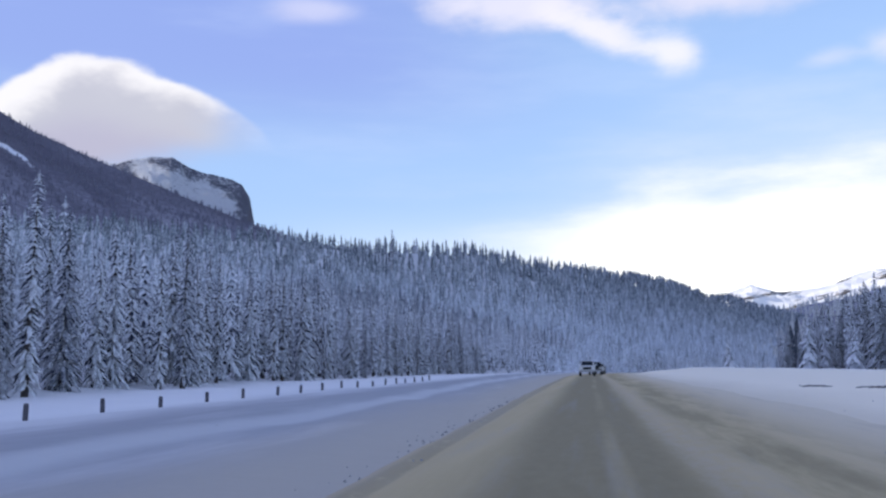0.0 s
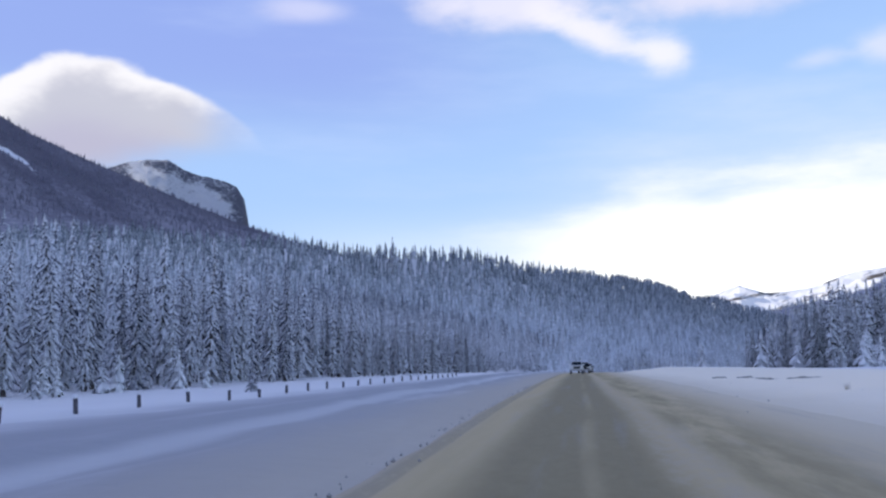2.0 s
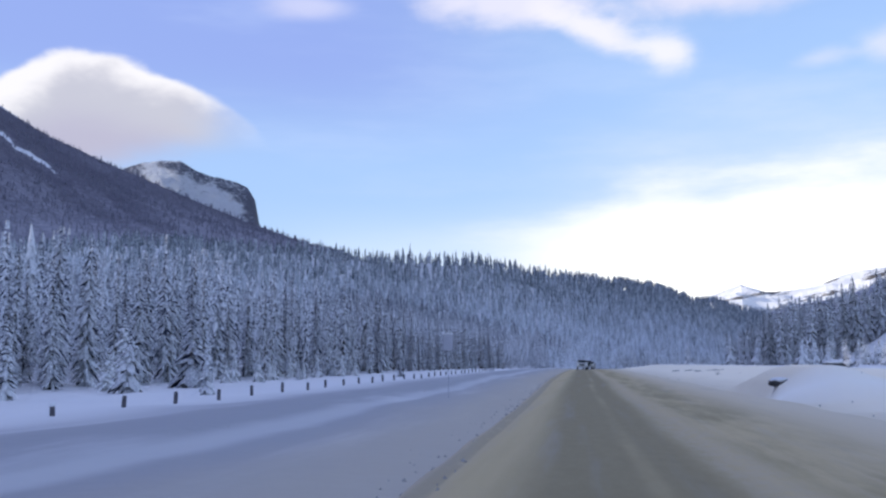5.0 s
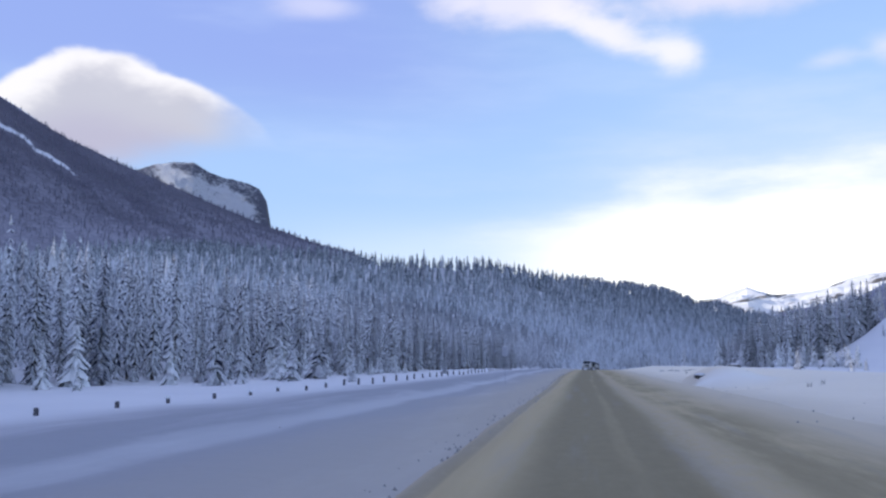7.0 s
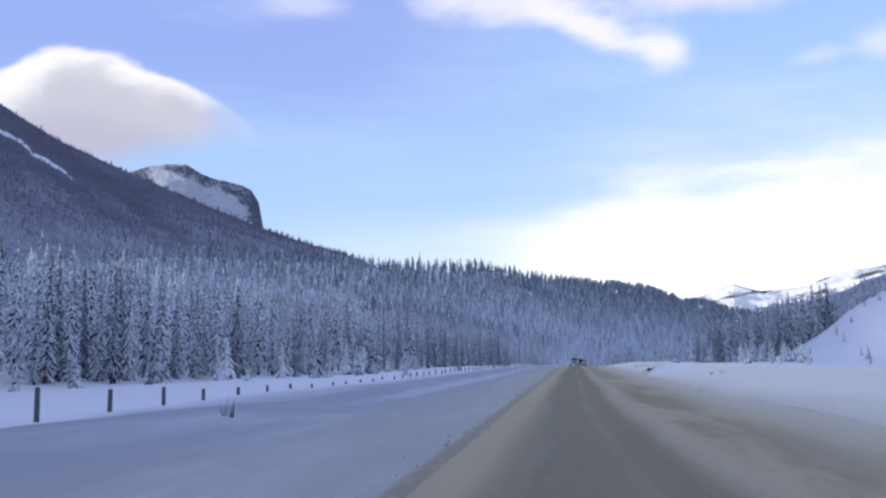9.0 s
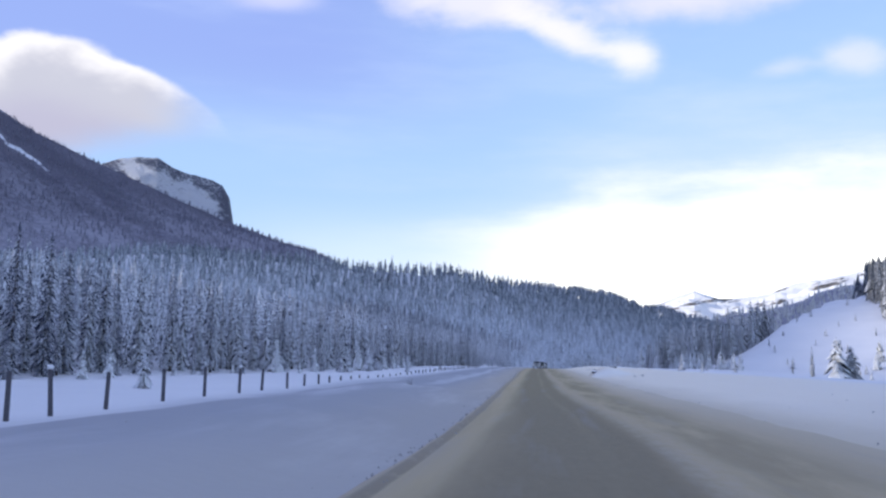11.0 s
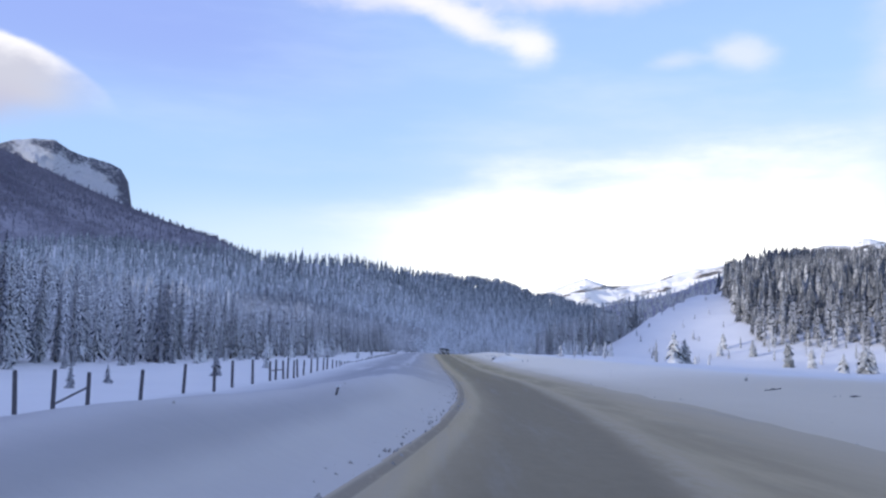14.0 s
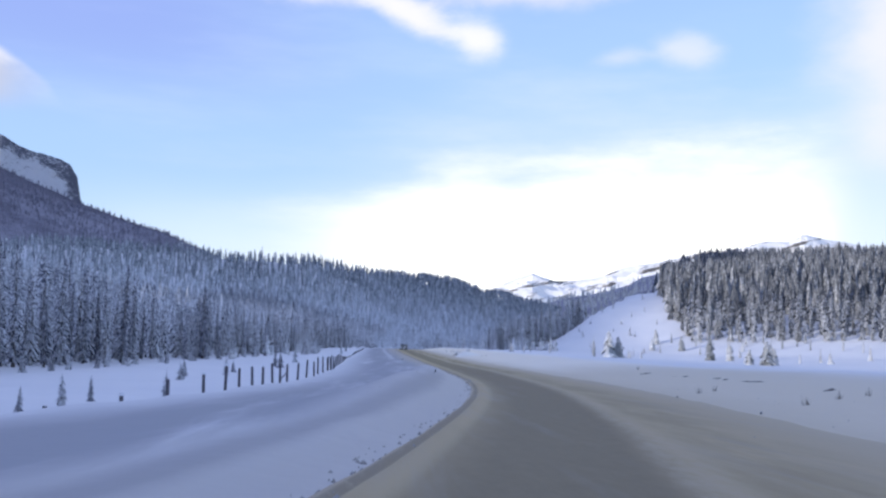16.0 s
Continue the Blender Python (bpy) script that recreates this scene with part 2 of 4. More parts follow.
def road_material():
    k = Mat("packed_road", 0.75)
    u = k.attr("lateral")
    wob = k.math("MULTIPLY", k.math("SUBTRACT", k.noise(0.22, 5, 0.6, (1, 0.12, 1)), 0.5), 0.9)
    side = u
    u = k.math("ADD", u, wob)
    fine = k.noise(5.0, 6, 0.65, (1, 0.3, 1))
    streak = k.noise(1.6, 5, 0.6, (1, 0.05, 1))
    blot_ = k.noise(0.8, 4, 0.6, (1, 0.1, 1))
    sandy = k.step(k.coord(1), -145.0, -60.0)
    slush = k.mix(streak, k.mix(sandy, (0.37, 0.305, 0.18), (0.415, 0.335, 0.18)), k.mix(sandy, (0.54, 0.45, 0.30), (0.63, 0.515, 0.315)))
    asphalt = k.mix(fine, k.mix(sandy, (0.20, 0.168, 0.108), (0.23, 0.19, 0.10)), k.mix(sandy, (0.275, 0.23, 0.152), (0.325, 0.27, 0.155)))
    band = k.math("MULTIPLY", k.step(u, -2.2, -0.9), k.step(u, 1.6, 0.75))
    # thin strip of grit left between the wheel tracks
    strip = k.math("MULTIPLY", k.math("MULTIPLY", k.step(u, 0.0, 0.18), k.step(u, 0.42, 0.24)), k.step(blot_, 0.3, 0.7))
    band = k.math("SUBTRACT", band, k.math("MULTIPLY", strip, k.math("MULTIPLY", sandy, 0.4)), clamp=True)
    blot = k.noise(0.8, 6, 0.65, (1, 0.14, 1))
    band2 = k.math("MULTIPLY", k.math("MULTIPLY", k.step(u, 1.5, 2.1), k.step(u, 4.6, 2.6)), k.step(blot, 0.34, 0.62))
    wear = k.math("MAXIMUM", band, k.math("MULTIPLY", band2, k.math("ADD", 0.45, k.math("MULTIPLY", sandy, 0.35))), clamp=True)
    slush = k.mix(k.math("MULTIPLY", k.step(u, 2.4, 5.8), 0.9), slush, k.mix(sandy, (0.50, 0.44, 0.335), (0.68, 0.61, 0.49)))
    c = k.mix(wear, slush, asphalt)
    grit = k.math("MULTIPLY", k.step(streak, 0.52, 0.75), 0.35)
    c = k.mix(grit, c, (0.34, 0.32, 0.29))
    ridge = k.math("MULTIPLY", k.math("MULTIPLY", k.step(u, 0.95, 1.3), k.step(u, 2.0, 1.5)), k.step(fine, 0.3, 0.7))
    c = k.mix(k.math("MULTIPLY", ridge, 0.55), c, (0.47, 0.41, 0.32))
    # slush thrown up against the bank
    edge = k.step(k.math("ADD", u, k.math("MULTIPLY", k.math("SUBTRACT", blot, 0.5), 1.4)), -2.6, -3.5)
    c = k.mix(k.math("MULTIPLY", edge, 0.6), c, (0.47, 0.42, 0.35))
    # groove cut by the plough blade along the bank
    rut = k.math("MULTIPLY", k.math("MULTIPLY", k.step(side, -3.42, -3.2), k.step(side, -2.8, -3.0)), k.step(fine, 0.2, 0.5))
    c = k.mix(k.math("MULTIPLY", rut, k.math("SUBTRACT", 0.6, k.math("MULTIPLY", sandy, 0.25))), c, (0.17, 0.15, 0.115))
    k.bump(k.math("ADD", k.math("ADD", fine, streak), blot), 0.4, 0.05)
    return k.base(c)


def frosted(name, lo, hi, green=(0.022, 0.032, 0.034), scale=2.6, snow=SNOW_C, local=True, grain=0.45, frost_haze=0.0, frost_haze_z=(62.0, 8.0), thin=0.0):
    """Conifer needles under frost and snow: snow where the twigs face upwards and in clots."""
    k = Mat(name, 0.8)
    g = k.mix(k.noise(0.7, 2, local=local), green, tuple(v * 2.0 for v in green))
    f = k.math("ADD", k.normal_z(), k.math("MULTIPLY", k.math("SUBTRACT", k.noise(scale, 4, 0.65, local=local), 0.5), grain * 4))
    if local:
        # each tree carries its own load of snow
        own = k.n.new("ShaderNodeObjectInfo").outputs["Random"]
        f = k.math("ADD", f, k.math("MULTIPLY", k.math("SUBTRACT", own, 0.5), 0.7))
    if thin:
        # less snow colour in the mix towards the bend
        f = k.math("SUBTRACT", f, k.math("MULTIPLY", k.step(k.coord(1), 0.0, -80.0), thin))
    if not local:
        # some trees carry more snow than their neighbours
        f = k.math("ADD", f, k.math("MULTIPLY", k.math("SUBTRACT", k.noise(0.3, 2, 0.6, (1, 1, 0.12)), 0.5), 1.6))
    if frost_haze:
        # frost and painted mist: paler near the valley floor, fading up the hill
        up = k.math("ADD", k.coord(2), k.math("MULTIPLY", k.math("SUBTRACT", k.noise(0.02, 4), 0.5), 0.7 * (frost_haze_z[0] - frost_haze_z[1])))
        f = k.math("ADD", f, k.math("MULTIPLY", k.math("SUBTRACT", k.step(up, *frost_haze_z), 0.5), frost_haze))
    return k.base(k.mix(k.step(f, lo, hi), g, snow))


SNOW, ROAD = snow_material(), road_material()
NEEDLES = frosted("frosted_needles", -0.36, 0.95, (0.042, 0.047, 0.075), 8.0, grain=0.85, thin=0.22)
NEEDLES_R = frosted("snow_laden_needles", -0.2, 1.05, (0.05, 0.058, 0.06), 8.0, grain=0.8)
NEEDLES_B = frosted("snow_clotted_needles", 0.05, 1.1, (0.045, 0.055, 0.06), 5.0, (0.82, 0.84, 0.87), grain=0.65)
NEEDLES_W = frosted("snow_heaped_needles", -0.95, 0.35, (0.05, 0.06, 0.06), 6.0, (0.84, 0.86, 0.89), grain=0.6)
WOODS = frosted("frosted_woods", -0.58, 0.85, (0.048, 0.055, 0.08), 3.2, local=False, grain=0.7, frost_haze=0.35, frost_haze_z=(34.0, 3.0), thin=0.2)
HILL_WOODS = frosted("hillside_woods", -0.55, 0.72, (0.042, 0.058, 0.07), 1.6, (0.78, 0.815, 0.87), local=False, grain=0.6, frost_haze=0.38)
WOODS_H = frosted("hill_woods", -0.15, 1.3, (0.042, 0.047, 0.056), 2.2, local=False, grain=0.75)
WOODS_R = frosted("valley_woods", 0.0, 1.4, (0.042, 0.047, 0.056), 3.6, local=False, grain=0.75)
# distance haze is mixed into both the needle and the snow tone
DARK_WOODS = frosted("dark_woods", -0.1, 1.6, (0.12, 0.12, 0.155), 0.5, (0.40, 0.395, 0.47), local=False, grain=0.4, frost_haze=1.3, frost_haze_z=(210.0, 80.0))
# the sunlit look is put into these warm pale tones
PALE_WOODS = frosted("sunlit_frosted_woods", -0.9, 0.7, (0.09, 0.085, 0.075), 0.6, (0.80, 0.79, 0.76), local=False, grain=0.5)


def bark_material():
    k = Mat("bark", 0.9)
    return k.base(k.mix(k.noise(6, 4, local=True, stretch=(1, 1, 0.2)), (0.05, 0.04, 0.035), (0.16, 0.14, 0.13)))


def slope_material():
    """Steep forested mountainside: dark woods, timbered bands and valley mist painted in low down."""
    k = Mat("forested_slope", 0.9)
    tex = k.noise(0.16, 6, 0.75, (1, 1, 0.5))
    patch = k.noise(0.008, 5, 0.6)
    f = k.math("ADD", tex, k.math("MULTIPLY", k.math("SUBTRACT", patch, 0.5), 0.7))
    f = k.math("SUBTRACT", f, k.math("MULTIPLY", k.attr("timber"), 0.2))
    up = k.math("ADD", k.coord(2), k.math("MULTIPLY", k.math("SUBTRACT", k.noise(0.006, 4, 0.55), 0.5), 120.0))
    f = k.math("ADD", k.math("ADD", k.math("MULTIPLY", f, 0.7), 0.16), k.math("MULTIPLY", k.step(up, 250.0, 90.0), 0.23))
    # distance haze is put into these mauve-grey tones
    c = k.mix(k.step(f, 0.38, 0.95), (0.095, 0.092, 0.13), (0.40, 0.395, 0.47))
    gully = k.attr("bare")
    c = k.mix(k.step(k.math("ADD", gully, k.math("MULTIPLY", k.math("SUBTRACT", tex, 0.5), 0.9)), 0.5, 0.8), c, (0.74, 0.76, 0.82))
    return k.base(c)


def rock_material(name, dark, lo, hi, scale=0.02):
    k = Mat(name, 0.9)
    big, fine = k.noise(scale, 8, 0.7, (1, 1, 1.8)), k.noise(scale * 6, 6, 0.7, (1, 1, 2.2))
    rock = k.mix(fine, dark, tuple(v * 2.2 for v in dark))
    f = k.math("ADD", k.math("MULTIPLY", k.normal_z(), 0.8), k.math("MULTIPLY", k.math("SUBTRACT", big, 0.5), 1.2))
    f = k.math("ADD", f, k.math("MULTIPLY", k.math("SUBTRACT", fine, 0.5), 2.4))
    f = k.math("ADD", f, k.attr("field"))
    k.bump(k.math("ADD", big, fine), 0.8, 16.0)
    return k.base(k.mix(k.step(f, lo, hi), rock, (0.82, 0.84, 0.88)))


def far_rock_material():
    """Distant snow slopes crossed by a few slanting bands of bare rock and timber."""
    k = Mat("far_snowy_rock", 0.9)
    band = k.n.new("ShaderNodeTexNoise")
    band.inputs["Scale"].default_value, band.inputs["Detail"].default_value, band.inputs["Roughness"].default_value = 1.0, 6.0, 0.62
    mix_ = k.n.new("ShaderNodeCombineXYZ")
    k.put(k.attr("along"), mix_.inputs[0]), k.put(k.attr("across"), mix_.inputs[1])
    k.l.new(mix_.outputs[0], band.inputs["Vector"])
    f = k.math("ADD", band.outputs["Fac"], k.math("MULTIPLY", k.math("SUBTRACT", k.noise(0.03, 6, 0.7), 0.5), 0.22))
    return k.base(k.mix(k.step(f, 0.53, 0.62), (0.95, 0.93, 0.88), (0.13, 0.115, 0.10)))


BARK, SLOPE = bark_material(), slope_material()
ROCK = rock_material("snowy_rock", (0.10, 0.105, 0.135), 0.48, 0.92, 0.03)
FAR_ROCK = far_rock_material()
POST = plain("weathered_post", (0.105, 0.10, 0.115), 0.85, 0, 0.35, 12)


# ---------------------------------------------------------------- geometry helpers
rng = np.random.default_rng(7)
_lat = np.random.default_rng(3).random((256, 256))


def vnoise(x, y):
    x, y = np.asarray(x, float), np.asarray(y, float)
    xi, yi = np.floor(x).astype(int), np.floor(y).astype(int)
    fx, fy = x - xi, y - yi
    fx, fy = fx * fx * (3 - 2 * fx), fy * fy * (3 - 2 * fy)
    g = lambda a, b: _lat[a % 256, b % 256]
    return (g(xi, yi) * (1 - fx) + g(xi + 1, yi) * fx) * (1 - fy) + (g(xi, yi + 1) * (1 - fx) + g(xi + 1, yi + 1) * fx) * fy - 0.5


def fbm(x, y, octaves=4, gain_=0.5):
    s, a = 0, 1.0
    for i in range(octaves):
        s = s + a * vnoise(x * 2 ** i + 17 * i, y * 2 ** i + 31 * i)
        a *= gain_
    return s


def sstep(v, lo, hi):
    t = np.clip((np.asarray(v, float) - lo) / (hi - lo), 0, 1)
    return t * t * (3 - 2 * t)


def mesh_of(name, verts, faces, material, smooth=False):
    """A mesh from arrays of corners and of triangles or quads."""
    verts, faces = np.asarray(verts, np.float32), np.asarray(faces, np.int32)
    me = bpy.data.meshes.new(name)
    n, k = faces.shape
    me.vertices.add(len(verts)), me.loops.add(n * k), me.polygons.add(n)
    me.vertices.foreach_set("co", verts.ravel())
    me.loops.foreach_set("vertex_index", faces.ravel())
    me.polygons.foreach_set("loop_start", np.arange(0, n * k, k, dtype=np.int32))
    me.polygons.foreach_set("use_smooth", np.full(n, smooth))
    me.update(calc_edges=True)
    me.materials.append(material)
    return me


def grid_faces(rows_, cols_):
    i = np.arange((rows_ - 1) * (cols_ - 1))
    a = (i // (cols_ - 1)) * cols_ + i % (cols_ - 1)
    return np.stack([a, a + 1, a + cols_ + 1, a + cols_], 1)


def set_attr(me, name, values):
    at = me.attributes.new(name, "FLOAT", "POINT")
    at.data.foreach_set("value", np.asarray(values, np.float32))


def part(name, bm, material, parent, label=""):
    """Links a bmesh as one mesh object under a thing or a part."""
    me = bpy.data.meshes.new(name)
    bm.to_mesh(me)
    bm.free()
    me.materials.append(material)
    ob = new(name, me)
    ob.parent = parent
    return tagged(ob, label)


# ---------------------------------------------------------------- the lie of the land
def eased(y, ys, vs, reach):
    """Values along the valley, with the corners between the stretches rounded off."""
    y = np.asarray(y, float)
    return sum(np.interp(y + o * reach, ys, vs) for o in (-1, -0.5, 0, 0.5, 1)) / 5


def road_x(y):
    """Centre of the travelled lane."""
    return eased(y, [-420, -330, -260, -230, -207, -186, -172, -158, -145, -131, -115, -98, -80, -60, 0, 120, 200, 300, 400, 600],
                 [-67, -37, -18.4, -11.9, -7.3, -3.8, -1.9, -0.5, 0.25, 0.65, 0.75, 0.6, 0.45, 0.25, 0.1, 0, 2, 12, 30, 90], 12)


def edge_l(y):
    """Left edge of the cleared road, from the lane's centre."""
    return eased(y, [-430, -190, -140, -120, -108, -90, -25, 5, 60], [-2.0, -2.05, -2.15, -2.25, -2.25, -2.3, -2.35, -2.75, -2.9], 10)


def road_z(y):
    """The road falls gently to a dip before the bend and climbs again."""
    return eased(y, [-330, -260, -207, -175, -150, -130, -107, -73, -14, 38, 88, 137, 200, 600],
                 [0.0, -0.25, -0.55, -0.85, -1.05, -1.07, -0.98, -0.70, -0.13, 0.42, 0.85, 1.15, 1.3, 1.3], 18)


def foot_x(y):
    return np.interp(y, [-400, -200, -150, -60, 0, 100, 200, 300, 424, 563, 893, 1059, 1300, 2000],
                     [-60, -36, -31, -29, -25, -26, -18, 0, 38, 85, 215, 310, 430, 600])


def crest_x(y):
    return np.interp(y, [-400, 0, 150, 270, 340, 400, 460, 563, 893, 1059, 1300, 2000],
                     [-330, -260, -220, -195, -165, -125, -72, -12, 78, 166, 300, 460])


def crest_z(y):
    return np.interp(y, [-400, 0, 150, 250, 340, 400, 460, 563, 893, 1059, 1300, 2000],
                     [26, 26, 29, 40, 54, 58, 56, 57.5, 71, 68, 62, 40])


def left_hill(x, y):
    f, c = foot_x(y), crest_x(y)
    s = (f - x) / np.maximum(f - c, 1)
    up = np.where(s < 1, np.clip(s, 0, 1) ** 1.1, np.maximum(1 - 0.25 * (s - 1), 0.3))
    return np.where(s > 0, up * crest_z(y), 0) * (1 + 0.10 * fbm(x / 60, y / 60, 3))


def right_hill(x, y):
    p, q = 0.45 * x + 0.89 * y, 0.89 * x - 0.45 * y
    b = np.interp(p, [-200, 40, 85, 112, 132, 152, 169, 188, 229, 285, 330, 400, 467, 700, 1200], [0, 0, 0.0, 1.0, 4.5, 10.0, 14.6, 18.4, 25.9, 31.6, 38, 49, 56, 65, 65])
    return b * np.clip((q + 21.5) / 14, 0, 1) ** 0.9 * (1 + 0.06 * fbm(x / 40, y / 40, 3))


def ground_z(x, y):
    x, y = np.asarray(x, float), np.asarray(y, float)
    u = x - road_x(y)
    z = road_z(y)
    # left verge: ploughed berm, drifted snow up to the fence, flat to the trees
    deep = sstep(y, -125, -62)
    v = edge_l(y) - u + 3.4
    lz = np.interp(v, [3.4, 4.2, 5.4, 7.0, 8.1, 9.2, 10.8, 12.5, 18, 30], [0.0, 0.06, 0.16, 0.20, 0.36, 0.34, 0.28, 0.25, 0.22, 0.2])
    lz2 = np.interp(v, [3.4, 4.2, 4.8, 6.0, 7.5, 9.0, 12.5, 18, 30], [0.0, 0.06, 0.18, 0.20, 0.14, 0.10, 0.05, 0.08, 0.3])
    bend = sstep(y, -145, -118) * sstep(y, -78, -100)
    left = deep * lz + (1 - deep) * lz2
    left = left + 0.5 * bend * np.exp(-((u + 6.5) / 2.2) ** 2)
    left = left + 0.7 * sstep(y, -188, -168) * sstep(y, -122, -142) * np.exp(-((u + 4.6) / 1.4) ** 2)
    left = left + (0.10 * fbm(x / 2.2, y / 6.0, 4) + 0.07 * fbm(x / 0.9, y / 3.0, 3)) * sstep(v, 3.6, 6.0)
    # right verge: broad ploughed bank almost at eye height
    high = 0.6 + 0.28 * sstep(y, -150, -70)
    rz = np.interp(u, [6.2, 7.5, 10, 14, 17, 22, 40, 80], [0.0, 0.10, 0.48, 0.85, 0.86, 0.62, 0.25, -0.2]) * high
    rz = rz + 0.08 * fbm(x / 3.0, y / 5.0, 4) * sstep(u, 6.5, 9)
    rz = rz - 1.1 * sstep(u, 26, 70) * sstep(y, -120, -40)
    # pile of snow beside the side track
    rz = rz + 1.0 * np.exp(-((u - 7.8) / 1.7) ** 2) * sstep(y, -27.6, -25.2) * sstep(y, -12, -19) - 0.45 * np.exp(-((u - 11.0) / 4.5) ** 2 - ((y + 31) / 3.0) ** 2)
    z = z + np.where(u < edge_l(y), left, np.where(u > 6.2, rz, -0.05))
    z = z + left_hill(x, y) + np.where(u > 0, right_hill(x, y) * sstep(u, 14, 34), 0)
    far = sstep(np.hypot(x, y), 60, 300)
    return z + far * 1.2 * fbm(x / 50, y / 50, 3) * np.where(np.abs(u) > 12, 1, 0)


def around(lo, hi, fine, near, growth):
    """Steps that are fine round zero and grow outwards."""
    out, v, s = [], 0.0, fine
    while v < hi:
        out.append(v)
        s = fine if v < near else s * growth
        v += s
    neg, v, s = [], 0.0, fine
    while v < -lo:
        neg.append(-v)
        s = fine if v < near else s * growth
        v += s
    return np.array(sorted(set(neg + out + [lo, hi])))


US = around(-2600, 2600, 0.35, 16, 1.09)
YS = np.concatenate([np.arange(-700, -240, 20), np.arange(-240, 60, 1.2), np.arange(60, 200, 3), np.arange(200, 700, 12), np.arange(700, 4800, 120)])
YY, UU = np.meshgrid(YS, US, indexing="ij")
XX = road_x(YY) + UU
ZZ = ground_z(XX, YY)
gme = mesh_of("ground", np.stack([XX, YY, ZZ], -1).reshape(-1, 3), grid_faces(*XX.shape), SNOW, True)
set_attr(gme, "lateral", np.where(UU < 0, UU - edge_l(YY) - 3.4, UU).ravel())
# sunlit patch painted as bright snow on the bank's cut end at the side track
set_attr(gme, "sun_patch", (np.exp(-((YY + 26.6 - 0.1 * (UU - 5)) / 1.4) ** 2) * sstep(UU, 4.6, 6.0) * sstep(UU, 11.5, 9.0)).ravel())
ground = tagged(new("ground", gme), "snow-covered valley floor with ploughed banks beside the road", "ground", kind="structure")

RU = np.array([-3.7, -3.45, -3.2, -2.95, -2.7, -2.3, -1.5, -0.5, 0.5, 1.2, 1.6, 1.9, 2.3, 3, 4, 5, 5.8, 6.3])
RH = np.array([-0.12, 0.03, 0.05, 0.005, 0.05, 0.04, 0.015, 0.01, 0.01, 0.015, 0.05, 0.06, 0.03, 0.015, 0.02, 0.03, 0.04, -0.12])
RY = np.concatenate([np.arange(-420, -240, 6), np.arange(-240, 60, 1.0), np.arange(60, 420, 5)])
ry, ru = np.meshgrid(RY, RU, indexing="ij")
ru = np.where(ru < -1.0, -1.0 + (ru + 1.0) * (edge_l(ry) + 1.0) / -2.4, ru)
ru = ru + np.where(RU[None, :] < -2.9, 0.09 * fbm(ry / 2.6, 2.2 + 0 * ry, 4), 0) + np.where(RU[None, :] > 5, 0.5 * fbm(ry / 5.0, 7.7 + 0 * ry, 4), 0)
rx = road_x(ry) + ru
rz_ = road_z(ry) + RH[None, :] + 0.012 * fbm(rx / 0.9, ry / 4, 3)
rme = mesh_of("road", np.stack([rx, ry, rz_], -1).reshape(-1, 3), grid_faces(*rx.shape), ROAD, True)
shift = 0.5 * (1 - sstep(ry, -120, -85))
set_attr(rme, "lateral", np.where(ru > -1.0, ru - shift, -1.0 + (ru + 1.0) * 2.4 / (-1.0 - edge_l(ry)) - shift * 0).ravel())
road = tagged(new("road", rme), "sanded two-lane road with packed snow and worn dark wheel track", "road", kind="structure")


# ---------------------------------------------------------------- mountains
def ridge(name, material, centre, table, d_foot, d_crest, foot_el, rough, label, cols=160, rows_=36, bow=0.85, smooth=False):
    """A mountain side seen from the valley: crest heights by bearing, falling towards the viewer and away behind."""
    azs = np.linspace(table[0][0], table[-1][0], cols)
    els = np.interp(azs, [a for a, e in table], [e for a, e in table])
    dc = np.interp(azs, [table[0][0], table[-1][0]], d_crest)
    s = np.concatenate([np.linspace(0, 1, rows_ - 5), [1.06, 1.15, 1.3, 1.5, 1.8]])
    A, S = np.meshgrid(np.radians(azs), s, indexing="ij")
    D = d_foot + (dc[:, None] - d_foot) * S
    crest = dc * np.tan(np.radians(els))
    foot = d_foot * math.tan(radians(foot_el))
    up = np.where(S <= 1, S ** bow, 1 - 0.9 * (S - 1))
    Z = foot + (crest[:, None] - foot) * up
    X, Y = centre[0] + D * np.sin(A), centre[1] + D * np.cos(A)
    wob = fbm(X / 120, Y / 120, 5, 0.55) * rough
    Z = Z + wob * np.clip(S * 3, 0, 1) * (0.25 + 0.75 * np.clip(np.abs(S - 1) / 0.25, 0, 1))
    me = mesh_of(name, np.stack([X, Y, Z + 1.35], -1).reshape(-1, 3), grid_faces(*X.shape)[:, ::-1], material, smooth)
    ob = tagged(new(name, me), label, "mountain", kind="structure")
    return ob, X, Y, Z + 1.35, S


EYE = (0.0, -85.0)
# bearings beyond -98 are unseen, added to cut off the low sun
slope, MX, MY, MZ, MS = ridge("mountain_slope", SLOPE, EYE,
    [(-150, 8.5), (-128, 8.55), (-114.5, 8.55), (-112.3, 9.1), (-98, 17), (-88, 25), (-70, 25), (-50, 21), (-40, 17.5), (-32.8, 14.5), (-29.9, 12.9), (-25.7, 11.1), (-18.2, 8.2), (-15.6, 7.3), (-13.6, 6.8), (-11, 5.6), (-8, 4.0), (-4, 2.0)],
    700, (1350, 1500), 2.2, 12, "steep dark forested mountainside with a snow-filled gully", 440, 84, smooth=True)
MAZ = np.degrees(np.arctan2(MX - EYE[0], MY - EYE[1]))
MEL = np.degrees(np.arctan2(MZ - 1.35, np.hypot(MX - EYE[0], MY - EYE[1])))
line = 10.6 - (MAZ + 28.7) * 0.61 + 0.35 * fbm(MAZ * 1.3, MEL * 0.7, 3)
